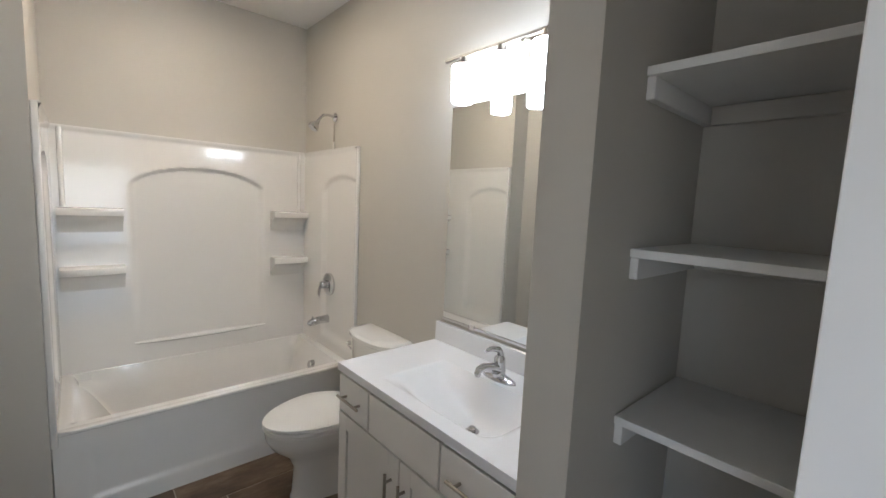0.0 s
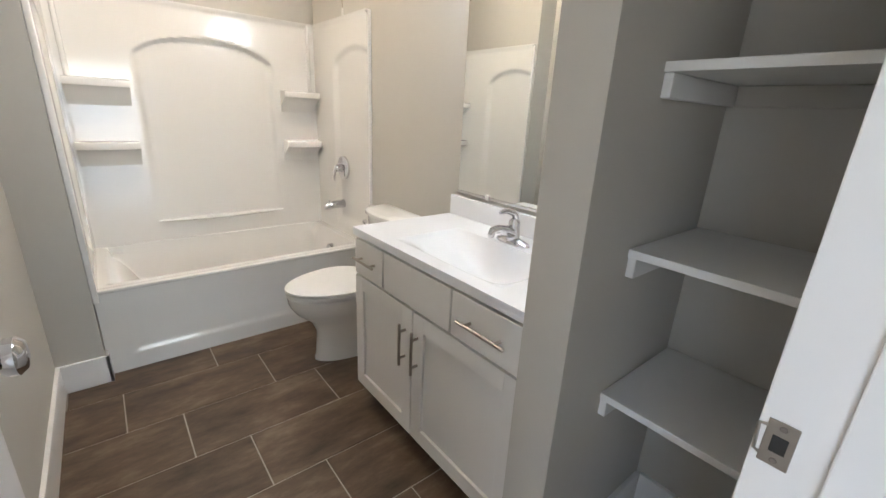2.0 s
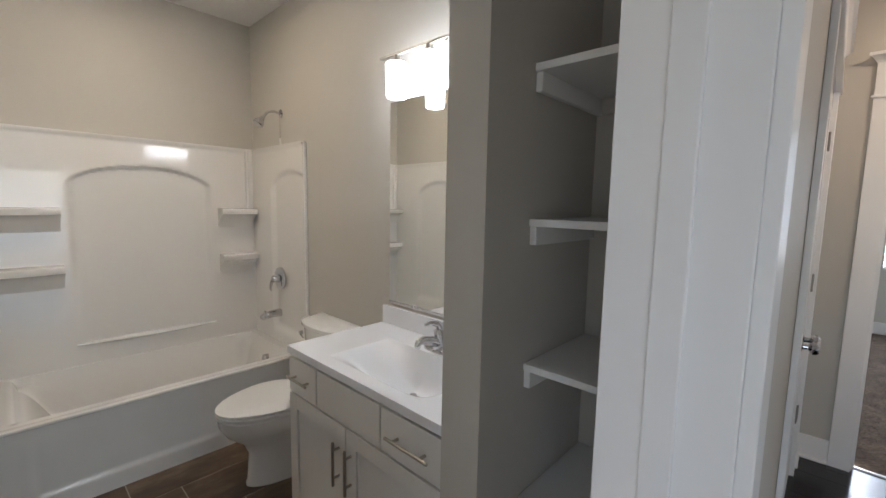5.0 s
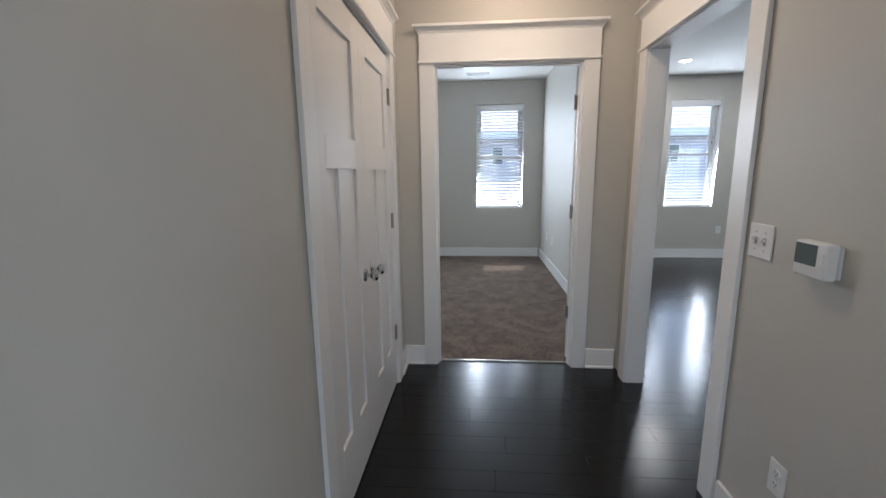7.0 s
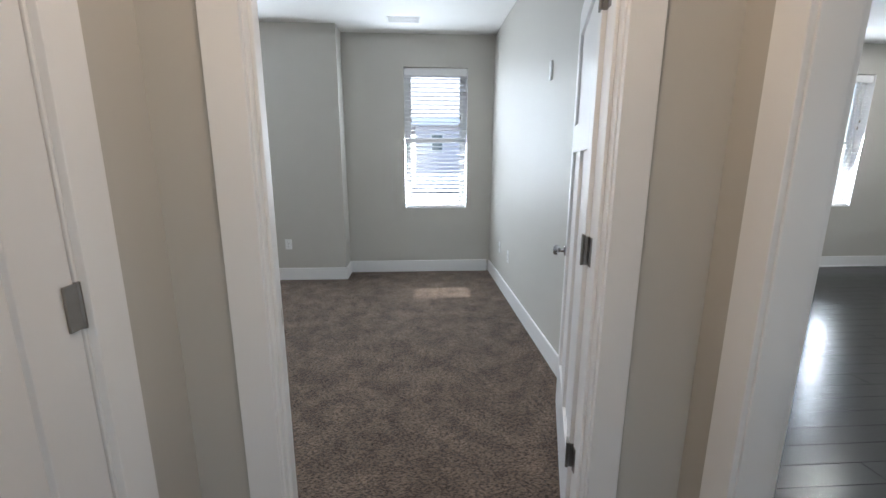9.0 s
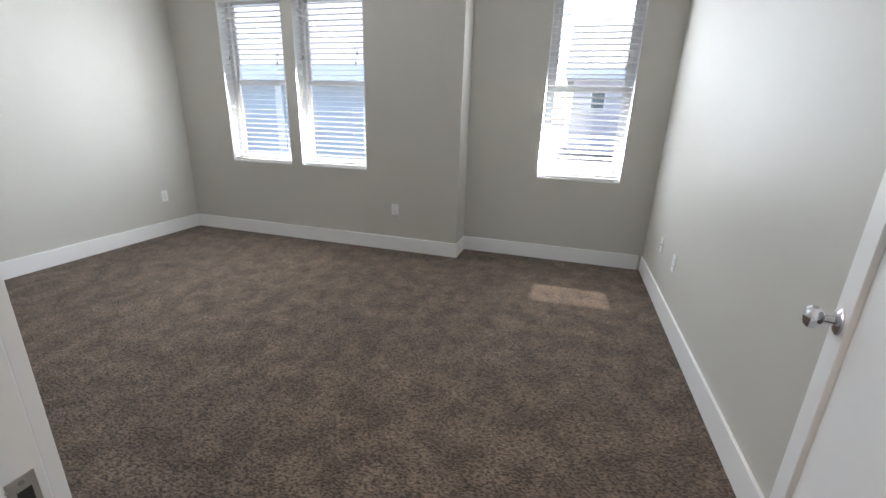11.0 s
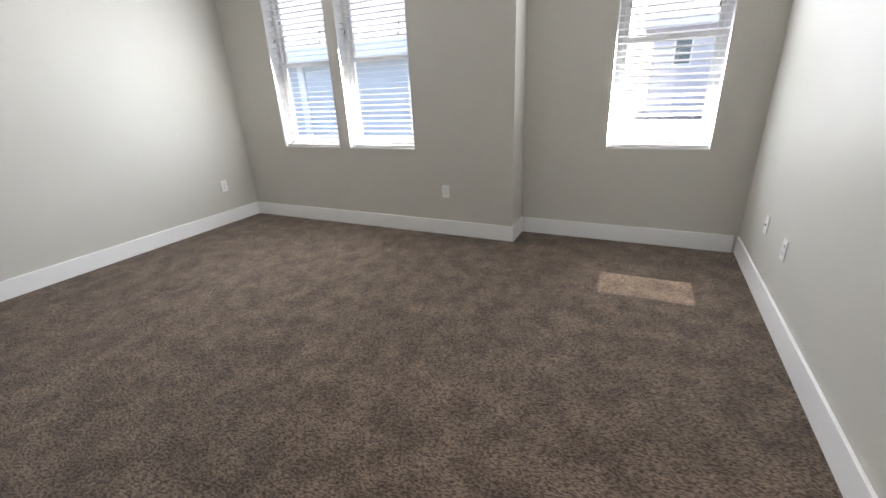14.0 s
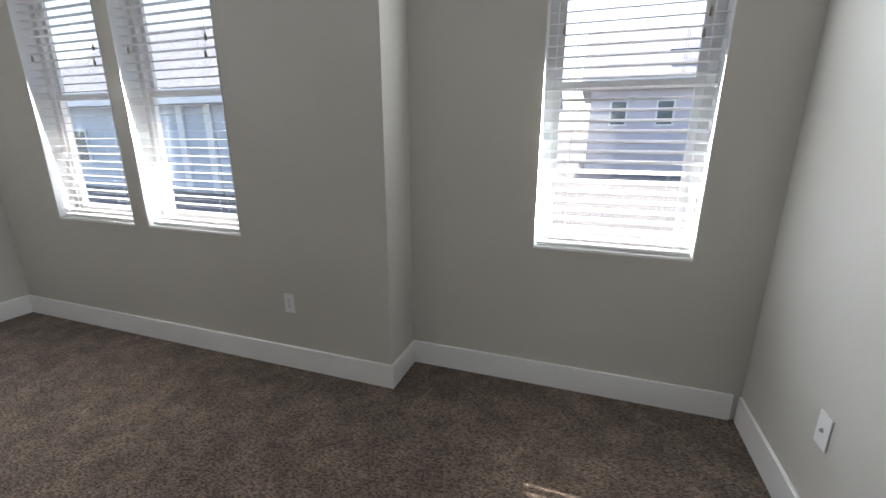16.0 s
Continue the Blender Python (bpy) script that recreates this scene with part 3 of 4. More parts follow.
def grid(bm, nu, nv, fn):
    vs = [[bm.verts.new(fn(i / nu, j / nv)) for j in range(nv + 1)] for i in range(nu + 1)]
    for i in range(nu):
        for j in range(nv):
            bm.faces.new((vs[i][j], vs[i + 1][j], vs[i + 1][j + 1], vs[i][j + 1]))
    return vs


TX0, TX1, TY0, TY1, RIM = -0.062, 1.372, 2.44, 3.207, 0.442
tub = thing("bathtub", "white acrylic alcove bathtub with a recessed apron panel", "bathtub", (TX0 + TX1) / 2, (TY0 + TY1) / 2)
LX, LY = (TX1 - TX0) / 2, (TY1 - TY0) / 2


def tub_top(u, v):
    x, y = -LX + 2 * LX * u, -LY + 2 * LY * v
    dl, dr, df, db = x + LX - 0.075, LX - 0.085 - x, y + LY - 0.075, LY - 0.055 - y
    d = min(dl, dr, df, db)
    k = smooth(dl / 0.24) * smooth(dr / 0.12) * smooth(df / 0.085) * smooth(db / 0.085) if d > 0 else 0
    shelf = 0.045 * smooth((min(dl, dr, df, db) + 0.004) / 0.012)
    return (x, y, RIM - shelf - 0.30 * k)


bm = bmesh.new()
vs = grid(bm, 96, 60, tub_top)
part("basin", bm, ACRYL, tub, "", True)
bm = bmesh.new()


def apron(u, v):
    x, z = -LX + 2 * LX * u, (RIM - 0.004) * v
    d = min(x + LX - 0.10, LX - 0.10 - x, z - 0.078)
    return (x, -LY + 0.007 * smooth(d / 0.035) * smooth((RIM - 0.02 - z) / 0.2), z)


grid(bm, 110, 60, apron)
part("apron", bm, ACRYL, tub, "white apron panel with a raised foot", True)
part("rim_edge", boxm(-LX, LX, -LY - 0.010, -LY + 0.03, RIM - 0.018, RIM + 0.001, bev=0.006, seg=3), ACRYL, tub, "", True)
part("overflow", turned(bmesh.new(), (LX - 0.134, 2.745 - (TY0 + TY1) / 2 + 0.04, 0.335), [(0.03, 0.034), (-0.002, 0.034), (-0.008, 0.028), (-0.010, 0.004)], 'x'), CHROME, tub, "chrome overflow plate", True)

SUR = 1.825
sur = thing("tub_surround", "glossy white three-wall tub surround with arched panels and corner shelves", "tub surround", 0, 0, RIM - 0.045)
SH = SUR - RIM + 0.045


def arch(a, z, a0, a1, spring, rise, z0):
    """Signed depth inside an arched field."""
    c, h = (a0 + a1) / 2, (a1 - a0) / 2
    k = max(0.0, 1 - ((a - c) / h) ** 2) if abs(a - c) < h else 0
    topz = spring + rise * math.sqrt(k)
    return min(0.5 * (a - a0), 0.5 * (a1 - a), topz - z, 0.4 * (z - z0))


def back_panel(u, v):
    x, z = TX0 + 0.01 + (TX1 - TX0 - 0.02) * u, SH * v
    wz = z + RIM - 0.045
    d = arch(x, wz, 0.285, 1.062, 1.50, 0.155, 0.575)
    y = 3.168 + 0.026 * smooth(d / 0.022) * smooth((wz - 0.60) / 0.75) - 0.012 * smooth((wz - SUR + 0.03) / 0.02)
    return (x, y, z)


bm = bmesh.new()
grid(bm, 150, 130, back_panel)
part("back_panel", bm, ACRYL, sur, "", True)
for name, xf, s in (("end_panel", 1.350, 1), ("end_panel", -0.040, -1)):
    bm = bmesh.new()

    def side(u, v, xf=xf, s=s):
        y, z = 2.405 + (3.175 - 2.405) * u, SH * v
        wz = z + RIM - 0.045
        d = arch(y, wz, 2.30, 2.875, 1.50, 0.155, 0.50)
        return (xf + s * (0.018 * smooth(d / 0.03) - 0.008 * smooth((wz - SUR + 0.03) / 0.02)), y, z)
    grid(bm, 70, 110, side)
    part(name, bm, ACRYL, sur, "", True)
    xa, xb = sorted((xf, xf + s * 0.0242))
    part("front_flange", boxm(xa, xb, 2.392, 2.408, 0, SH, bev=0.006, seg=3), ACRYL, sur, "", True)
part("top_flange", boxm(TX0 + 0.01, TX1 - 0.01, 3.157, 3.206, SH - 0.010, SH, bev=0.004), ACRYL, sur)
for x0, x1 in ((1.342, 1.371), (-0.061, -0.032)):
    part("top_flange", boxm(x0, x1, 2.392, 3.156, SH - 0.010, SH, bev=0.004), ACRYL, sur)


def shelf_block(x0, x1, z, corner):
    """A moulded corner shelf, its front edge bowed, over a hollowed bracket."""
    bm = bmesh.new()
    n = 20

    def front(t, k):
        x = x0 + (x1 - x0) * t
        bow = 0.125 * (0.62 + 0.38 * math.sin(math.pi * min(1, 0.25 + 0.6 * (t if corner < 0 else 1 - t)))) * k
        return x, 3.172 - bow
    rings = []
    for dz, k in ((-0.14, 0.02), (-0.085, 0.25), (-0.048, 0.72), (-0.037, 0.97), (-0.012, 1.0), (0.0, 0.97), (0.003, 0.88)):
        row = [(*front(i / n, k), z + dz - RIM + 0.045) for i in range(n + 1)]
        row += [(x1, 3.176, z + dz - RIM + 0.045), (x0, 3.176, z + dz - RIM + 0.045)]
        rings.append(row)
    loft(bm, rings)
    part("corner_shelf", bm, ACRYL, sur, "moulded white corner shelf", True)


for z in (1.385, 1.055):
    shelf_block(-0.026, 0.258, z, -1)
    shelf_block(1.098, 1.336, z, 1)
bm = bmesh.new()
loft(bm, [ring((0.29 + 0.77 * t, 3.170, 0.566 - RIM + 0.045), 0.010 + 0.030 * math.sin(math.pi * t) ** 0.6, 'x', 16, 0.004 + 0.013 * math.sin(math.pi * t) ** 0.6) for t in [i / 24 for i in range(25)]])
part("soap_ledge", bm, ACRYL, sur, "bowed moulded soap ledge", True)
for x in (0.0, 1.306):
    part("corner_bead", turned(bmesh.new(), (x, 3.165, 1.42 - RIM), [(0, 0.012), (0.44, 0.012)], 'z', 14), ACRYL, sur, "", True)

# shower fittings
sh = thing("wall_shower", "chrome shower head on a bent wall arm", "shower", 1.374, 2.735, 2.035)
part("escutcheon", turned(bmesh.new(), (0, 0, 0), [(0, 0.030), (-0.004, 0.030), (-0.010, 0.014)], 'x'), CHROME, sh, "", True)
part("arm", tube(bmesh.new(), [(0, 0, 0), (-0.05, 0, 0.008), (-0.085, 0, 0.0), (-0.105, 0, -0.02), (-0.12, 0, -0.042)], 0.009), CHROME, sh, "", True)
bm = bmesh.new()
dv = Vector((-0.62, 0, -0.78)).normalized()
p0 = Vector((-0.118, 0, -0.040))
tube(bm, [p0 + dv * d for d in (0, 0.014, 0.022, 0.045, 0.062, 0.068)], [0.013, 0.014, 0.019, 0.033, 0.036, 0.030], 20)
part("head", bm, CHROME, sh, "", True)
tag = thing("hang_tag", "thin cord tag hanging from the shower arm", "tag", 1.366, 2.735, 2.0)
part("cord", turned(bmesh.new(), (0, 0, -0.13), [(0, 0.0025), (0.13, 0.002)], 'z', 6), TASSEL, tag)
part("card", boxm(-0.002, 0.002, -0.011, 0.011, -0.172, -0.125, bev=0.0008), CORD, tag)
va = thing("shower_valve", "round chrome shower valve with lever handle", "shower valve", 1.345, 2.745, 0.908)
part("plate", turned(bmesh.new(), (0.012, 0, 0), [(0, 0.078), (-0.014, 0.078), (-0.022, 0.06), (-0.024, 0.03)], 'x', 36), CHROME, va, "", True)
part("hub", turned(bmesh.new(), (-0.008, 0, 0), [(0, 0.028), (-0.03, 0.026), (-0.045, 0.022), (-0.048, 0.008)], 'x'), CHROME, va, "", True)
part("lever", tube(bmesh.new(), [(-0.045, 0, 0.01), (-0.058, 0.005, -0.02), (-0.062, 0.012, -0.06), (-0.056, 0.016, -0.085)], [0.010, 0.011, 0.009, 0.005]), CHROME, va, "", True)
sp = thing("tub_spout", "chrome tub spout with diverter", "tub spout", 1.356, 2.77, 0.65)
part("spout", tube(bmesh.new(), [(0, 0, 0.006), (-0.02, 0, 0.006), (-0.07, 0, 0.004), (-0.115, 0, -0.004), (-0.135, 0, -0.014), (-0.14, 0, -0.02)], [0.030, 0.029, 0.026, 0.024, 0.020, 0.012], 18), CHROME, sp, "", True)
part("diverter", turned(bmesh.new(), (-0.11, 0, 0.018), [(0, 0.004), (0.012, 0.004), (0.016, 0.007), (0.020, 0.005)], 'z', 10), CHROME, sp)

# ---- bathroom: vanity ----
VX, VY0, VY1, VT = 0.855, 0.66, 1.590, 0.805
van = thing("vanity_cabinet", "white shaker vanity cabinet with three drawer fronts and two doors", "vanity", VX, VY0)
VW = VY1 - VY0
part("body", boxm(0.0, 0.515, 0.0, VW, 0.10, 0.64, bev=0.001), CAB, van)
part("face_rail", boxm(0.0, 0.020, 0.0, VW, 0.641, VT - 0.001), CAB, van)
for a, b in ((0.0, 0.018), (VW - 0.018, VW)):
    part("side_panel", boxm(0.021, 0.515, a, b, 0.641, VT - 0.001), CAB, van)
part("toe_kick", boxm(0.07, 0.515, 0.01, VW - 0.01, 0.0, 0.10), CAB, van)


def pull(parent, y, z, length, vertical):
    p = None
    if vertical:
        p = part("pull", turned(bmesh.new(), (-0.047, y, z - length / 2), [(0, 0.0045), (0.001, 0.0055), (length - 0.001, 0.0055), (length, 0.0045)], 'z', 14), NICKEL, parent, "brushed nickel bar pull", True)
        ends = [(y, z - length * 0.32), (y, z + length * 0.32)]
    else:
        p = part("pull", turned(bmesh.new(), (-0.047, y - length / 2, z), [(0, 0.0045), (0.001, 0.0055), (length - 0.001, 0.0055), (length, 0.0045)], 'y', 14), NICKEL, parent, "brushed nickel bar pull", True)
        ends = [(y - length * 0.32, z), (y + length * 0.32, z)]
    for a, b in ends:
        part("post", turned(bmesh.new(), (-0.019, a, b), [(0, 0.005), (-0.028, 0.005)], 'x', 10), NICKEL, p)


DZ0, DZ1 = 0.645, 0.795
for a, b, has in ((1.368, 1.586, True), (0.966, 1.360, False), (0.664, 0.958, True)):
    d = part("drawer_front", boxm(-0.020, -0.001, a - VY0, b - VY0, DZ0, DZ1, bev=0.0025), CAB, van)
    if has:
        pull(d, (a + b) / 2 - VY0, (DZ0 + DZ1) / 2, 0.155 if b - a < 0.25 else 0.19, False)
for a, b, py in ((1.165, 1.586, 1.205), (0.664, 1.158, 1.128)):
    d = part("cabinet_door", boxm(-0.010, -0.001, a - VY0 + 0.056, b - VY0 - 0.056, 0.161, 0.580), CAB, van)
    for p, q in ((a, a + 0.06), (b - 0.06, b)):
        part("stile", boxm(-0.020, -0.001, p - VY0, q - VY0, 0.105, 0.636, bev=0.0015), CAB, d)
    for p, q in ((0.105, 0.165), (0.576, 0.636)):
        part("rail", boxm(-0.020, -0.001, a - VY0 + 0.06, b - VY0 - 0.06, p, q, bev=0.0015), CAB, d)
    pull(d, py - VY0, 0.49, 0.17, True)

top = thing("countertop", "white cultured marble vanity top with integral basin and backsplash", "countertop", 0.835, 0.657, VT)
TW, TD, TT = 1.603 - 0.657, 0.537, 0.032


def sink(u, v):
    x, y = TD * u, TW * v
    bx0, bx1, by0, by1 = 0.060, 0.372, 0.165, 0.715
    dl, dr, df, db = by1 - y, y - by0, x - bx0, bx1 - x
    k = min(1, dl / 0.28) ** 0.9 * smooth(dr / 0.15) * smooth(df / 0.10) * math.sqrt(smooth(db / 0.10)) if min(dl, dr, df, db) > 0 else 0
    lip = 0.003 * smooth(min(dl, dr, df, db) / 0.010)
    return (x, y, TT - lip - 0.125 * k)


bm = bmesh.new()
g = grid(bm, 72, 110, sink)
edge = [g[0][j] for j in range(111)] + [g[i][110] for i in range(1, 73)] + [g[72][j] for j in range(109, -1, -1)] + [g[i][0] for i in range(71, 0, -1)]
low = [bm.verts.new((v.co.x, v.co.y, 0.0)) for v in edge]
for i in range(len(edge)):
    k = (i + 1) % len(edge)
    bm.faces.new((edge[i], edge[k], low[k], low[i]))
part("slab", bm, MARB, top, "", True)
part("backsplash", boxm(TD - 0.020, TD, 0, TW, TT - 0.002, TT + 0.092, bev=0.004, seg=3), MARB, top)
dr = part("drain", turned(bmesh.new(), (0.235, 0.40, TT - 0.1318), [(0, 0.026), (0.004, 0.026), (0.0045, 0.019)], 'z'), CHROME, top, "chrome pop-up drain", True)
part("stopper", turned(bmesh.new(), (0.235, 0.40, TT - 0.126), [(0, 0.013), (0.010, 0.015), (0.013, 0.012), (0.014, 0.002)], 'z'), CHROME, dr, "", True)

fa = thing("faucet", "chrome single-lever basin faucet", "faucet", 1.255, 1.105, VT + TT)
part("deck_plate", loft(bmesh.new(), [ring((0, 0, 0), 0.030, 'z', 32, 0.082), ring((0, 0, 0.008), 0.029, 'z', 32, 0.080), ring((0, 0, 0.016), 0.022, 'z', 32, 0.060), ring((0, 0, 0.022), 0.016, 'z', 32, 0.03)]), CHROME, fa, "", True)
part("body", turned(bmesh.new(), (0, 0, 0.010), [(0, 0.026), (0.03, 0.024), (0.06, 0.022), (0.075, 0.021), (0.085, 0.012)], 'z'), CHROME, fa, "", True)
part("spout", tube(bmesh.new(), [(0, 0, 0.035), (-0.04, 0, 0.052), (-0.09, 0, 0.066), (-0.115, 0, 0.062), (-0.122, 0, 0.048), (-0.122, 0, 0.040)], [0.022, 0.020, 0.016, 0.014, 0.013, 0.011], 16), CHROME, fa, "", True)
part("lever", tube(bmesh.new(), [(0.004, 0, 0.082), (0.004, 0, 0.10), (-0.01, 0, 0.118), (-0.05, 0, 0.130), (-0.085, 0, 0.126)], [0.014, 0.013, 0.012, 0.010, 0.006], 14), CHROME, fa, "", True)

mi = thing("wall_mirror", "frameless rectangular mirror above the vanity backsplash", "mirror", 1.3745, 0.66, 0.952)
part("mirror_glass", boxm(-0.006, 0, 0, 0.908, 0, 0.985, bev=0.0015), MIRROR, mi)
part("bottom_channel", boxm(-0.010, 0, 0, 0.908, -0.008, 0.004, bev=0.001), CHROME, mi)
for y in (0.2, 0.7):
    part("clip", boxm(-0.012, -0.004, y, y + 0.02, -0.010, 0.012, bev=0.001), PLAST, mi)

vl = thing("vanity_light", "nickel bar light with four lit frosted glass shades", "wall light", 1.3745, 1.085, 2.085)
part("back_plate", boxm(-0.020, 0, -0.058, 0.058, -0.058, 0.058, bev=0.006, seg=3), NICKEL, vl)
part("stem", turned(bmesh.new(), (-0.018, 0, 0.0), [(0, 0.012), (-0.11, 0.010)], 'x', 14), NICKEL, vl)
part("bar", boxm(-0.134, -0.116, -0.405, 0.405, 0.0, 0.012, bev=0.002), NICKEL, vl)
for y in (0.295, 0.098, -0.098, -0.295):
    s = part("shade", turned(bmesh.new(), (-0.125, y, -0.178), [(0, 0.040), (0.004, 0.044), (0.075, 0.047), (0.140, 0.049), (0.145, 0.045)], 'z', 28), SHADE, vl, "lit frosted glass cylinder shade", True)
    part("socket", turned(bmesh.new(), (-0.125, y, -0.034), [(0, 0.018), (0.036, 0.014)], 'z', 14), NICKEL, s)

# ---- bathroom: toilet ----
to = thing("toilet", "white two-piece toilet with closed lid", "toilet", 1.372, 2.010, 0)


def egg(cx, front, back, w, z, n=36):
    """An egg-shaped ring pointing along -x."""
    pts = []
    for i in range(n):
        a = 2 * math.pi * i / n
        c, s = math.cos(a), math.sin(a)
        pts.append((cx + (back if c > 0 else front) * c, w * s * (1 - 0.10 * max(0, -c)), z))
    return pts


bm = bmesh.new()
loft(bm, [egg(-0.34, 0.232, 0.24, 0.104, 0.0), egg(-0.34, 0.232, 0.24, 0.104, 0.015), egg(-0.34, 0.224, 0.235, 0.099, 0.03), egg(-0.34, 0.215, 0.235, 0.092, 0.17), egg(-0.36, 0.225, 0.24, 0.110, 0.23), egg(-0.40, 0.255, 0.22, 0.150, 0.29), egg(-0.42, 0.270, 0.20, 0.178, 0.35), egg(-0.42, 0.272, 0.20, 0.182, 0.385), egg(-0.42, 0.262, 0.19, 0.172, 0.395)])
part("bowl", bm, PORC, to, "white porcelain bowl and pedestal", True)
part("seat", loft(bmesh.new(), [egg(-0.42, 0.276, 0.205, 0.186, 0.397), egg(-0.42, 0.280, 0.21, 0.190, 0.402), egg(-0.42, 0.280, 0.21, 0.190, 0.412), egg(-0.42, 0.276, 0.205, 0.186, 0.415)]), PLAST, to, "", True)
part("lid", loft(bmesh.new(), [egg(-0.42, 0.276, 0.205, 0.186, 0.418), egg(-0.42, 0.281, 0.21, 0.191, 0.423), egg(-0.42, 0.280, 0.21, 0.190, 0.432), egg(-0.42, 0.26, 0.19, 0.170, 0.441), egg(-0.42, 0.18, 0.12, 0.11, 0.445), egg(-0.42, 0.05, 0.04, 0.03, 0.447)]), PLAST, to, "closed white toilet lid", True)
part("shelf", boxm(-0.235, -0.03, -0.11, 0.11, 0.20, 0.40, bev=0.03, seg=4), PORC, to, "", True)


def dshape(x0, x1, w, z, n=14):
    pts = [(x1, -w, z), (x1, w, z)]
    for i in range(n + 1):
        a = math.pi * i / n
        pts.append((x0 + 0.075 * (1 - math.sin(a)), w * math.cos(a), z))
    return pts


part("tank", loft(bmesh.new(), [dshape(-0.170, -0.012, 0.170, 0.385), dshape(-0.180, -0.010, 0.185, 0.42), dshape(-0.188, -0.008, 0.198, 0.725)]), PORC, to, "", True)
part("tank_lid", loft(bmesh.new(), [dshape(-0.192, -0.006, 0.203, 0.727), dshape(-0.200, -0.004, 0.210, 0.733), dshape(-0.200, -0.004, 0.210, 0.752), dshape(-0.190, -0.010, 0.200, 0.763), dshape(-0.150, -0.03, 0.165, 0.768)]), PORC, to, "", True)
lv = part("flush_lever", turned(bmesh.new(), (-0.165, 0.165, 0.68), [(0, 0.012), (-0.02, 0.010), (-0.024, 0.004)], 'x', 14), CHROME, to, "chrome flush lever", True)
part("lever_arm", tube(bmesh.new(), [(-0.186, 0.165, 0.68), (-0.192, 0.14, 0.675), (-0.196, 0.10, 0.67)], 0.005, 8), CHROME, lv)

# ---- linen shelves ----
for z in (0.63, 1.022, 1.418, 1.812):
    s = thing("linen_shelf", "white painted linen shelf on wooden cleats", "shelf", 0.988, 0.141, z - 0.020, group="linen closet shelves")
    part("board", boxm(0, 0.386, 0.0, 0.387, 0, 0.020, bev=0.002), SHELFW, s)
    part("cleat", boxm(0.006, 0.384, 0.368, 0.388, -0.050, -0.0005, bev=0.003), SHELFW, s)
    part("cleat", boxm(0.006, 0.384, 0.0, 0.018, -0.050, -0.0005, bev=0.003), SHELFW, s)
    part("back_cleat", boxm(0.366, 0.3865, 0.019, 0.367, -0.050, -0.0005, bev=0.003), PAINT, s)


# ---- electrical fittings ----
def plate(kind, x, y, z, rz, w=0.072, h=0.116):
    """A wall plate; its face looks along local -y."""
    names = {"outlet": ("duplex_outlet", "white duplex outlet plate on the wall", "outlet"),
             "switch": ("light_switch", "white double toggle switch plate on the wall", "switch"),
             "jack": ("cable_jack", "white cable jack plate on the wall", "wall plate")}
    nm, lab, cat = names[kind]
    t = thing(nm, lab, cat, x, y, z, rz)
    part("plate", boxm(-w / 2, w / 2, -0.006, -0.0005, -h / 2, h / 2, bev=0.003, seg=2), PLAST, t)
    if kind == "outlet":
        for dz in (-0.020, 0.020):
            r = part("receptacle", loft(bmesh.new(), [ring((0, -0.0055, dz), 0.014, 'y', 20, 0.017), ring((0, -0.0080, dz), 0.0135, 'y', 20, 0.0165)]), PLAST, t)
            for dx in (-0.006, 0.006):
                part("slot", boxm(dx - 0.0012, dx + 0.0012, -0.0086, -0.0078, dz - 0.001, dz + 0.008), DARK, r)
            part("ground_hole", turned(bmesh.new(), (0, -0.0078, dz - 0.008), [(0, 0.0024), (-0.0008, 0.0024)], 'y', 10), DARK, r)
        part("screw", turned(bmesh.new(), (0, -0.006, 0), [(0, 0.003), (-0.001, 0.002)], 'y', 10), NICKEL, t)
    elif kind == "switch":
        for dx in (-0.023, 0.023):
            g = part("toggle", tube(bmesh.new(), [(dx, -0.006, 0.002), (dx, -0.014, 0.007), (dx, -0.019, 0.011)], [0.006, 0.005, 0.0035], 10), PLAST, t)
            part("toggle_slot", boxm(dx - 0.006, dx + 0.006, -0.0072, -0.0058, -0.013, 0.013), NICKEL, t)
            for dz in (-0.030, 0.030):
                part("screw", turned(bmesh.new(), (dx, -0.006, dz), [(0, 0.003), (-0.001, 0.002)], 'y', 10), NICKEL, t)
    else:
        part("jack", turned(bmesh.new(), (0, -0.0055, 0), [(0, 0.008), (-0.003, 0.007), (-0.008, 0.005)], 'y', 12), NICKEL, t)
    return t


plate("outlet", 6.785, 0.795, 0.425, -90)
plate("outlet", 6.03, -1.540, 0.43, 180)
plate("jack", 6.45, -1.540, 0.44, 180)
plate("outlet", 6.40, 3.27, 0.42, 0)
plate("switch", 1.896, -1.49, 1.122, 180, 0.118, 0.118)
plate("outlet", 1.677, -1.49, 0.375, 180)
plate("outlet", 7.087, -4.25, 0.44, -90)

th = thing("thermostat", "white programmable wall thermostat with grey display", "thermostat", 1.636, -1.49, 1.112, 180)
part("body", boxm(-0.058, 0.058, -0.040, -0.004, -0.052, 0.052, bev=0.008, seg=3), PLAST, th, "", True)
part("wall_base", boxm(-0.064, 0.064, -0.006, -0.0005, -0.045, 0.045, bev=0.002), PLAST, th)
part("display", boxm(-0.052, 0.026, -0.0415, -0.039, -0.016, 0.044, bev=0.001), LCD, th, "grey liquid crystal display")
for i in range(3):
    part("button", boxm(0.036, 0.050, -0.0425, -0.039, 0.012 - i * 0.016, 0.022 - i * 0.016, bev=0.001), PLAST, th)


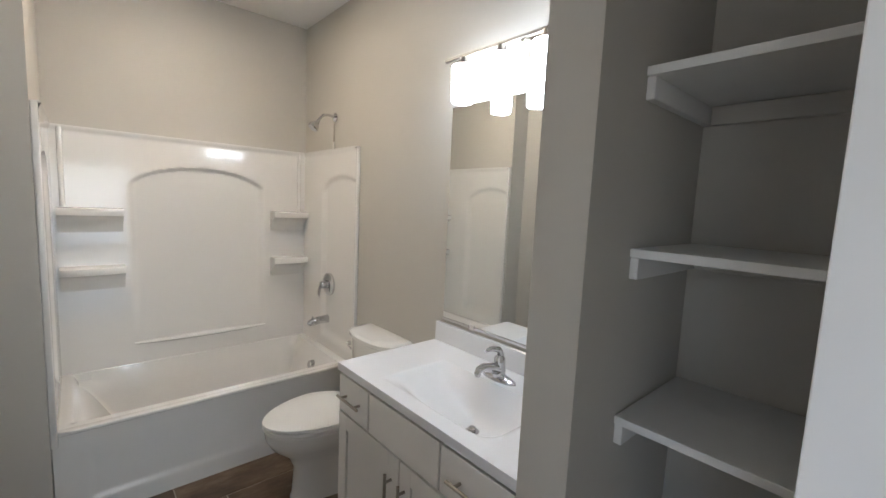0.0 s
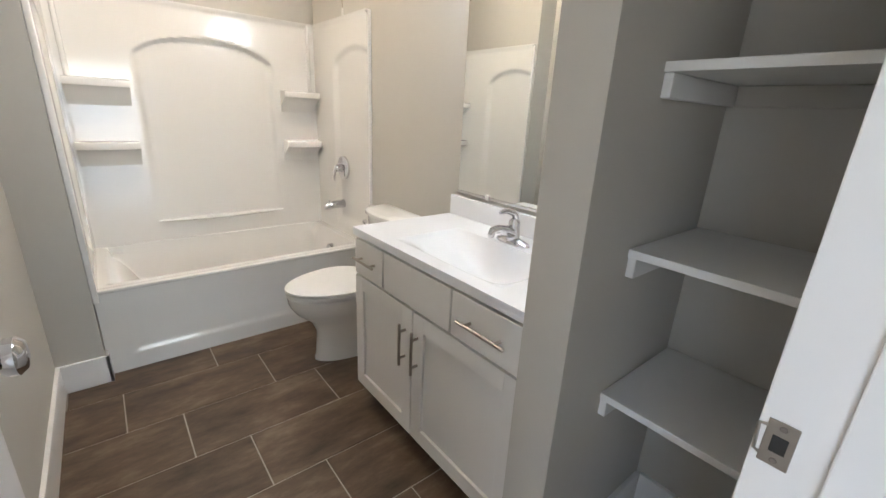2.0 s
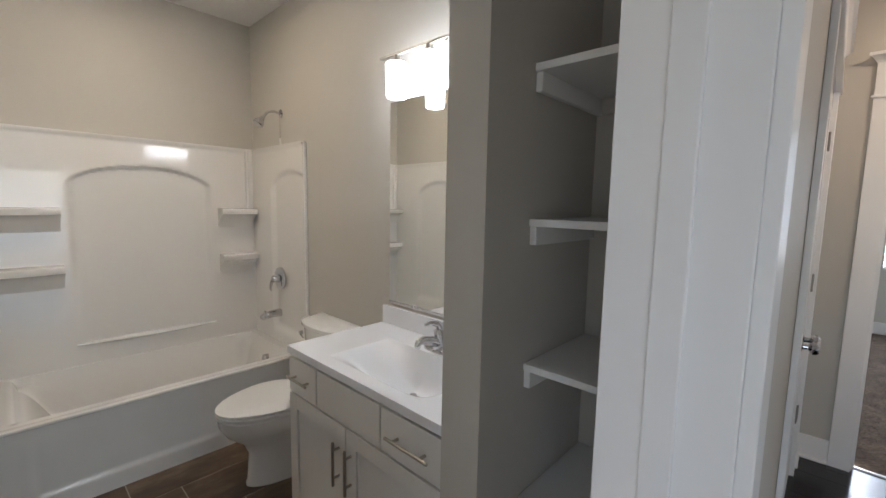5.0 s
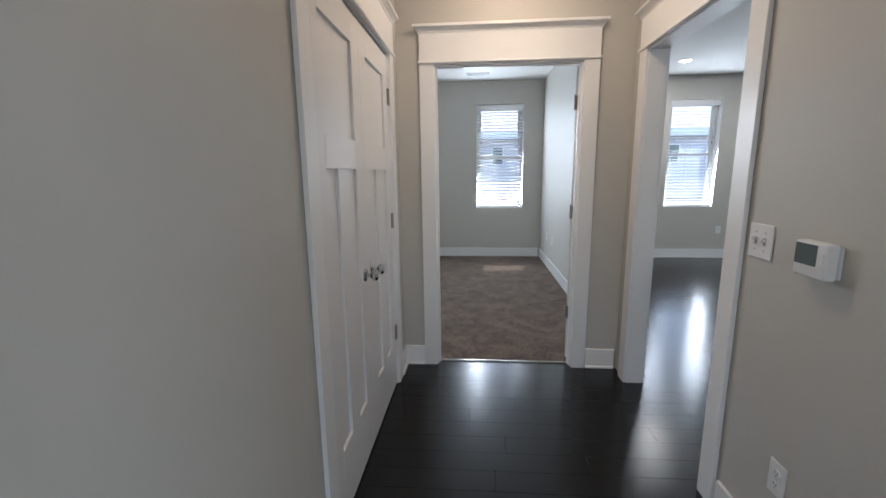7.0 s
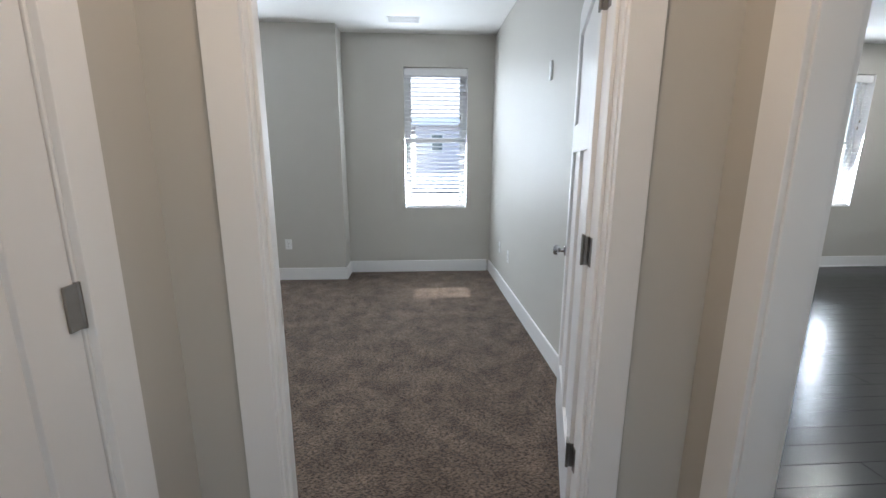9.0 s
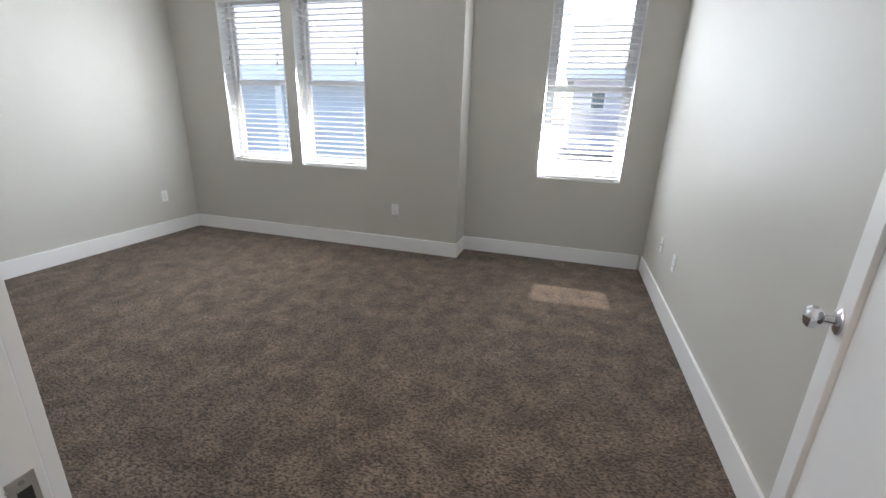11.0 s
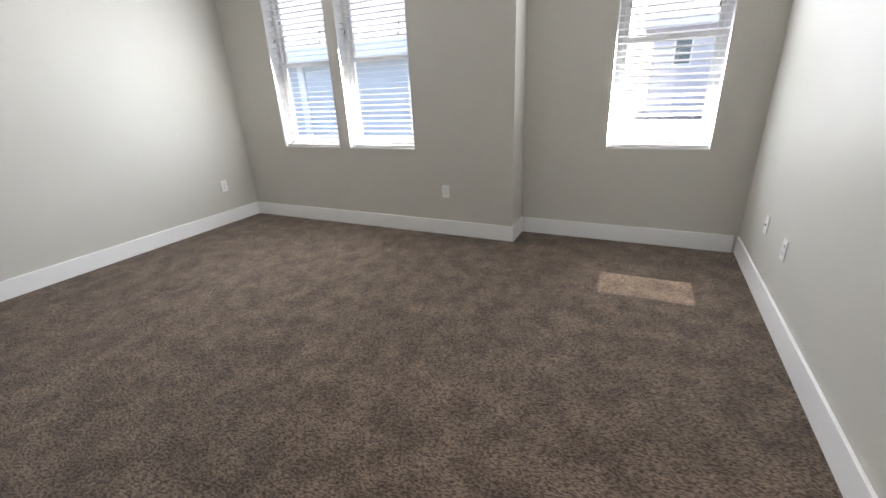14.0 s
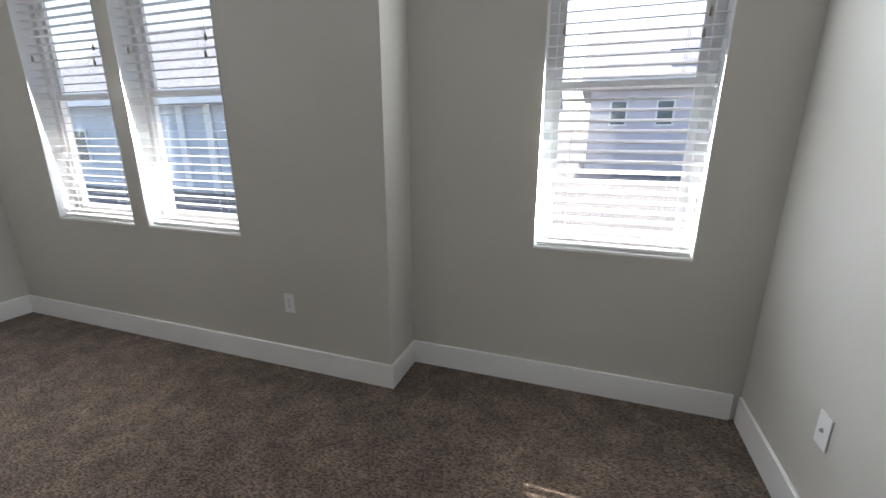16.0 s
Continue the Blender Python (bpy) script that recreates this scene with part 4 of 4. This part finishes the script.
def can_light(name, x, y, mat, label, power=0, color=(1, 1, 1)):
    c = thing(name, label, "ceiling light", x, y, CEILING)
    bm = bmesh.new()
    loft(bm, [ring((0, 0, -0.0005), 0.085, 'z', 36), ring((0, 0, -0.006), 0.082, 'z', 36), ring((0, 0, -0.008), 0.066, 'z', 36)])
    part("trim_ring", bm, PLAST, c, "", True)
    part("lens", turned(bmesh.new(), (0, 0, -0.010), [(0, 0.062), (0.0015, 0.064)], 'z', 32), mat, c)


can_light("recessed_light", 6.22, -5.55, CANLED, "lit round recessed ceiling light")
can_light("recessed_light", 6.22, -3.15, CANLED, "lit round recessed ceiling light")
can_light("recessed_light", 2.60, -0.72, CANWARM, "lit warm round recessed hall light")
can_light("recessed_light", 0.52, 2.30, CANWARM, "lit warm round recessed light over the tub")

vent = thing("ceiling_vent", "white louvred ceiling air vent", "vent", 6.62, -0.54, CEILING)
part("vent_frame", boxm(-0.09, 0.09, -0.17, 0.17, -0.006, -0.0005, bev=0.003), PLAST, vent)
for i in range(7):
    part("louvre", boxm(-0.068 + i * 0.021, -0.058 + i * 0.021, -0.15, 0.15, -0.011, -0.006, bev=0.001), PLAST, vent)

fs = thing("door_chime", "small white plastic plate high on the bedroom wall", "wall plate", 4.95, -1.540, 1.93, 180)
part("cover", boxm(-0.02, 0.02, -0.012, -0.0005, -0.06, 0.06, bev=0.004), PLAST, fs)

# ---- kitchen peninsula in the living room ----
pe = thing("kitchen_peninsula", "white panelled kitchen peninsula with a corner post", "kitchen island", 0, 0, 0)
part("body", boxm(1.2, 3.44, -3.62, -2.93, 0.0, 0.865, bev=0.002), CAB, pe)
part("corner_post", boxm(3.36, 3.48, -2.97, -2.86, 0.0, 0.865, bev=0.004), CAB, pe)
part("post_base", boxm(3.345, 3.495, -2.985, -2.845, 0.0, 0.14, bev=0.004), CAB, pe)
part("post_cap", boxm(3.350, 3.490, -2.980, -2.850, 0.815, 0.864, bev=0.004), CAB, pe)
part("plinth", boxm(1.2, 3.345, -2.93, -2.915, 0.0, 0.14, bev=0.003), CAB, pe)
ct = thing("countertop", "white stone countertop on the kitchen peninsula", "countertop")
part("slab", boxm(1.15, 3.64, -3.70, -2.78, 0.866, 0.900, bev=0.004), STONE, ct)

# ---- outside ----
structure("ground", boxm(-60, 400, -300, 300, -0.25, -0.15), CONC, "sunlit grey concrete yard reaching far off", "ground")


def house(name, label, mat, x, y0, y1, eave, ridge, windows):
    h = thing(name, label, "house")
    part("wall", boxm(x, x + 9, y0, y1, -0.15, eave), mat, h)
    bm = bmesh.new()
    k = int((eave + 0.15) / 0.18)
    for i in range(k):
        box(bm, x - 0.02, x - 0.002, y0, y1, -0.15 + i * 0.18, -0.15 + i * 0.18 + 0.165)
    sd = part("siding_boards", bm, mat, h, "overlapping horizontal siding boards")
    sd["kind"] = "stuff"
    bm = bmesh.new()
    loft(bm, [[(x - 0.45, y, eave), (x - 0.45, y, eave + 0.16), (x + 4.5, y, ridge), (x + 9.45, y, eave + 0.16), (x + 9.45, y, eave)] for y in (y0 - 0.4, y1 + 0.4)])
    part("roof", bm, SHING, h, "grey asphalt shingle roof")
    part("fascia", boxm(x - 0.50, x - 0.455, y0 - 0.4, y1 + 0.4, eave - 0.12, eave + 0.26), TRIM, h)
    for wy, wz in windows:
        w = part("window", bmesh_frame(x - 0.07, x - 0.021, wy - 0.34, wy + 0.34, wz - 0.5, wz + 0.5, 0.07), TRIM, h)
        part("pane", boxm(x - 0.04, x - 0.025, wy - 0.27, wy + 0.27, wz - 0.43, wz + 0.43), LCD, w)
    return h


blue_house = house("neighbour_house", "blue-grey sided house with a shingle roof", SIDE_A, 13.5, 0.8, 16, 2.2, 5.2, [(13.5, 1.0)])
for py in (7.08, 8.45, 9.4, 11.0):
    part("pilaster", boxm(13.40, 13.478, py - 0.11, py + 0.11, -0.15, 2.08, bev=0.01), TRIM, blue_house, "white board pilaster")
mauve_house = house("neighbour_house", "mauve-grey sided house with rows of windows", SIDE_B, 24, -22, -0.6, 3.2, 6.2, [(-1.7, 2.2), (-3.4, 2.2), (-5.1, 2.2), (-6.8, 2.2), (-9, 2.2), (-11, 2.2), (-13, 2.2)])
for x, y in ((24.9, -4.1), (26.2, -4.2), (25.4, -7.6)):
    rise = (6.2 - 3.36) / 4.95
    bm = boxm(-0.25, 0.25, -0.6, 0.6, 0.01, 0.06, bev=0.01)
    bmesh.ops.transform(bm, matrix=pose(x, y, 3.36 + (x - 23.55) * rise, 0, -math.degrees(math.atan(rise)), 0), verts=bm.verts)
    part("roof_panel", bm, SOLAR, mauve_house, "dark blue roof panel")

# ---- floor pieces ----
def piece_mesh(name, w, l, t, mat):
    bm = bmesh.new()
    b = 0.0015 if mat == TILE else 0.0008
    loft(bm, [[(0, 0, -t), (w, 0, -t), (w, l, -t), (0, l, -t)], [(0, 0, -b), (w, 0, -b), (w, l, -b), (0, l, -b)], [(b, b, 0), (w - b, b, 0), (w - b, l - b, 0), (b, l - b, 0)]])
    bmesh.ops.recalc_face_normals(bm, faces=bm.faces)
    me = bpy.data.meshes.new(name)
    bm.to_mesh(me)
    bm.free()
    me.materials.append(mat)
    return me


bath_floor = bpy.data.objects["floor_bath"]
meshes = {}
TLEN, TROW, G = 0.592, 0.298, 0.005
row_i = 0
y = 2.530
while y > 0.06:
    ya, yb = max(y - TROW, 0.06), min(y, 2.50)
    off = 0.37 + 0.197 * row_i - 4 * TLEN
    x = off
    while x < 1.375:
        xa, xb = max(x, -0.24), min(x + TLEN, 1.375)
        if xb - xa > 0.02 and yb - ya > 0.02:
            key = (round(xb - xa, 3), round(yb - ya, 3))
            if key not in meshes:
                meshes[key] = piece_mesh("tile", key[0] - G, key[1] - G, 0.008, TILE)
            o = new("tile", meshes[key])
            o.location = (xa + G / 2, ya + G / 2, 0.0)
            o.parent = bath_floor
        x += TLEN
    y -= TROW
    row_i += 1

rng = random.Random(5)
PW = 0.127
plank_meshes = {}
x = -1.3
while x < 7.087 - 0.01:
    w = min(PW, 7.087 - x)
    ytop = 0.06 if x < 3.215 else -1.62
    y = -6.97 - rng.uniform(0, 1.0)
    while y < ytop:
        l = rng.choice((0.6, 0.9, 1.2, 1.5))
        a, b = max(y, -6.97), min(y + l, ytop)
        y += l
        if b - a < 0.03:
            continue
        key = (round(w, 3), round(b - a, 2))
        if key not in plank_meshes:
            plank_meshes[key] = piece_mesh("plank", key[0] - 0.0014, key[1] - 0.0014, 0.004, PLANK)
        o = new("plank", plank_meshes[key])
        o.location = (x + 0.0007, a + 0.0007, rng.uniform(-0.0002, 0.0002))
        o.parent = floor_wood
    x += w
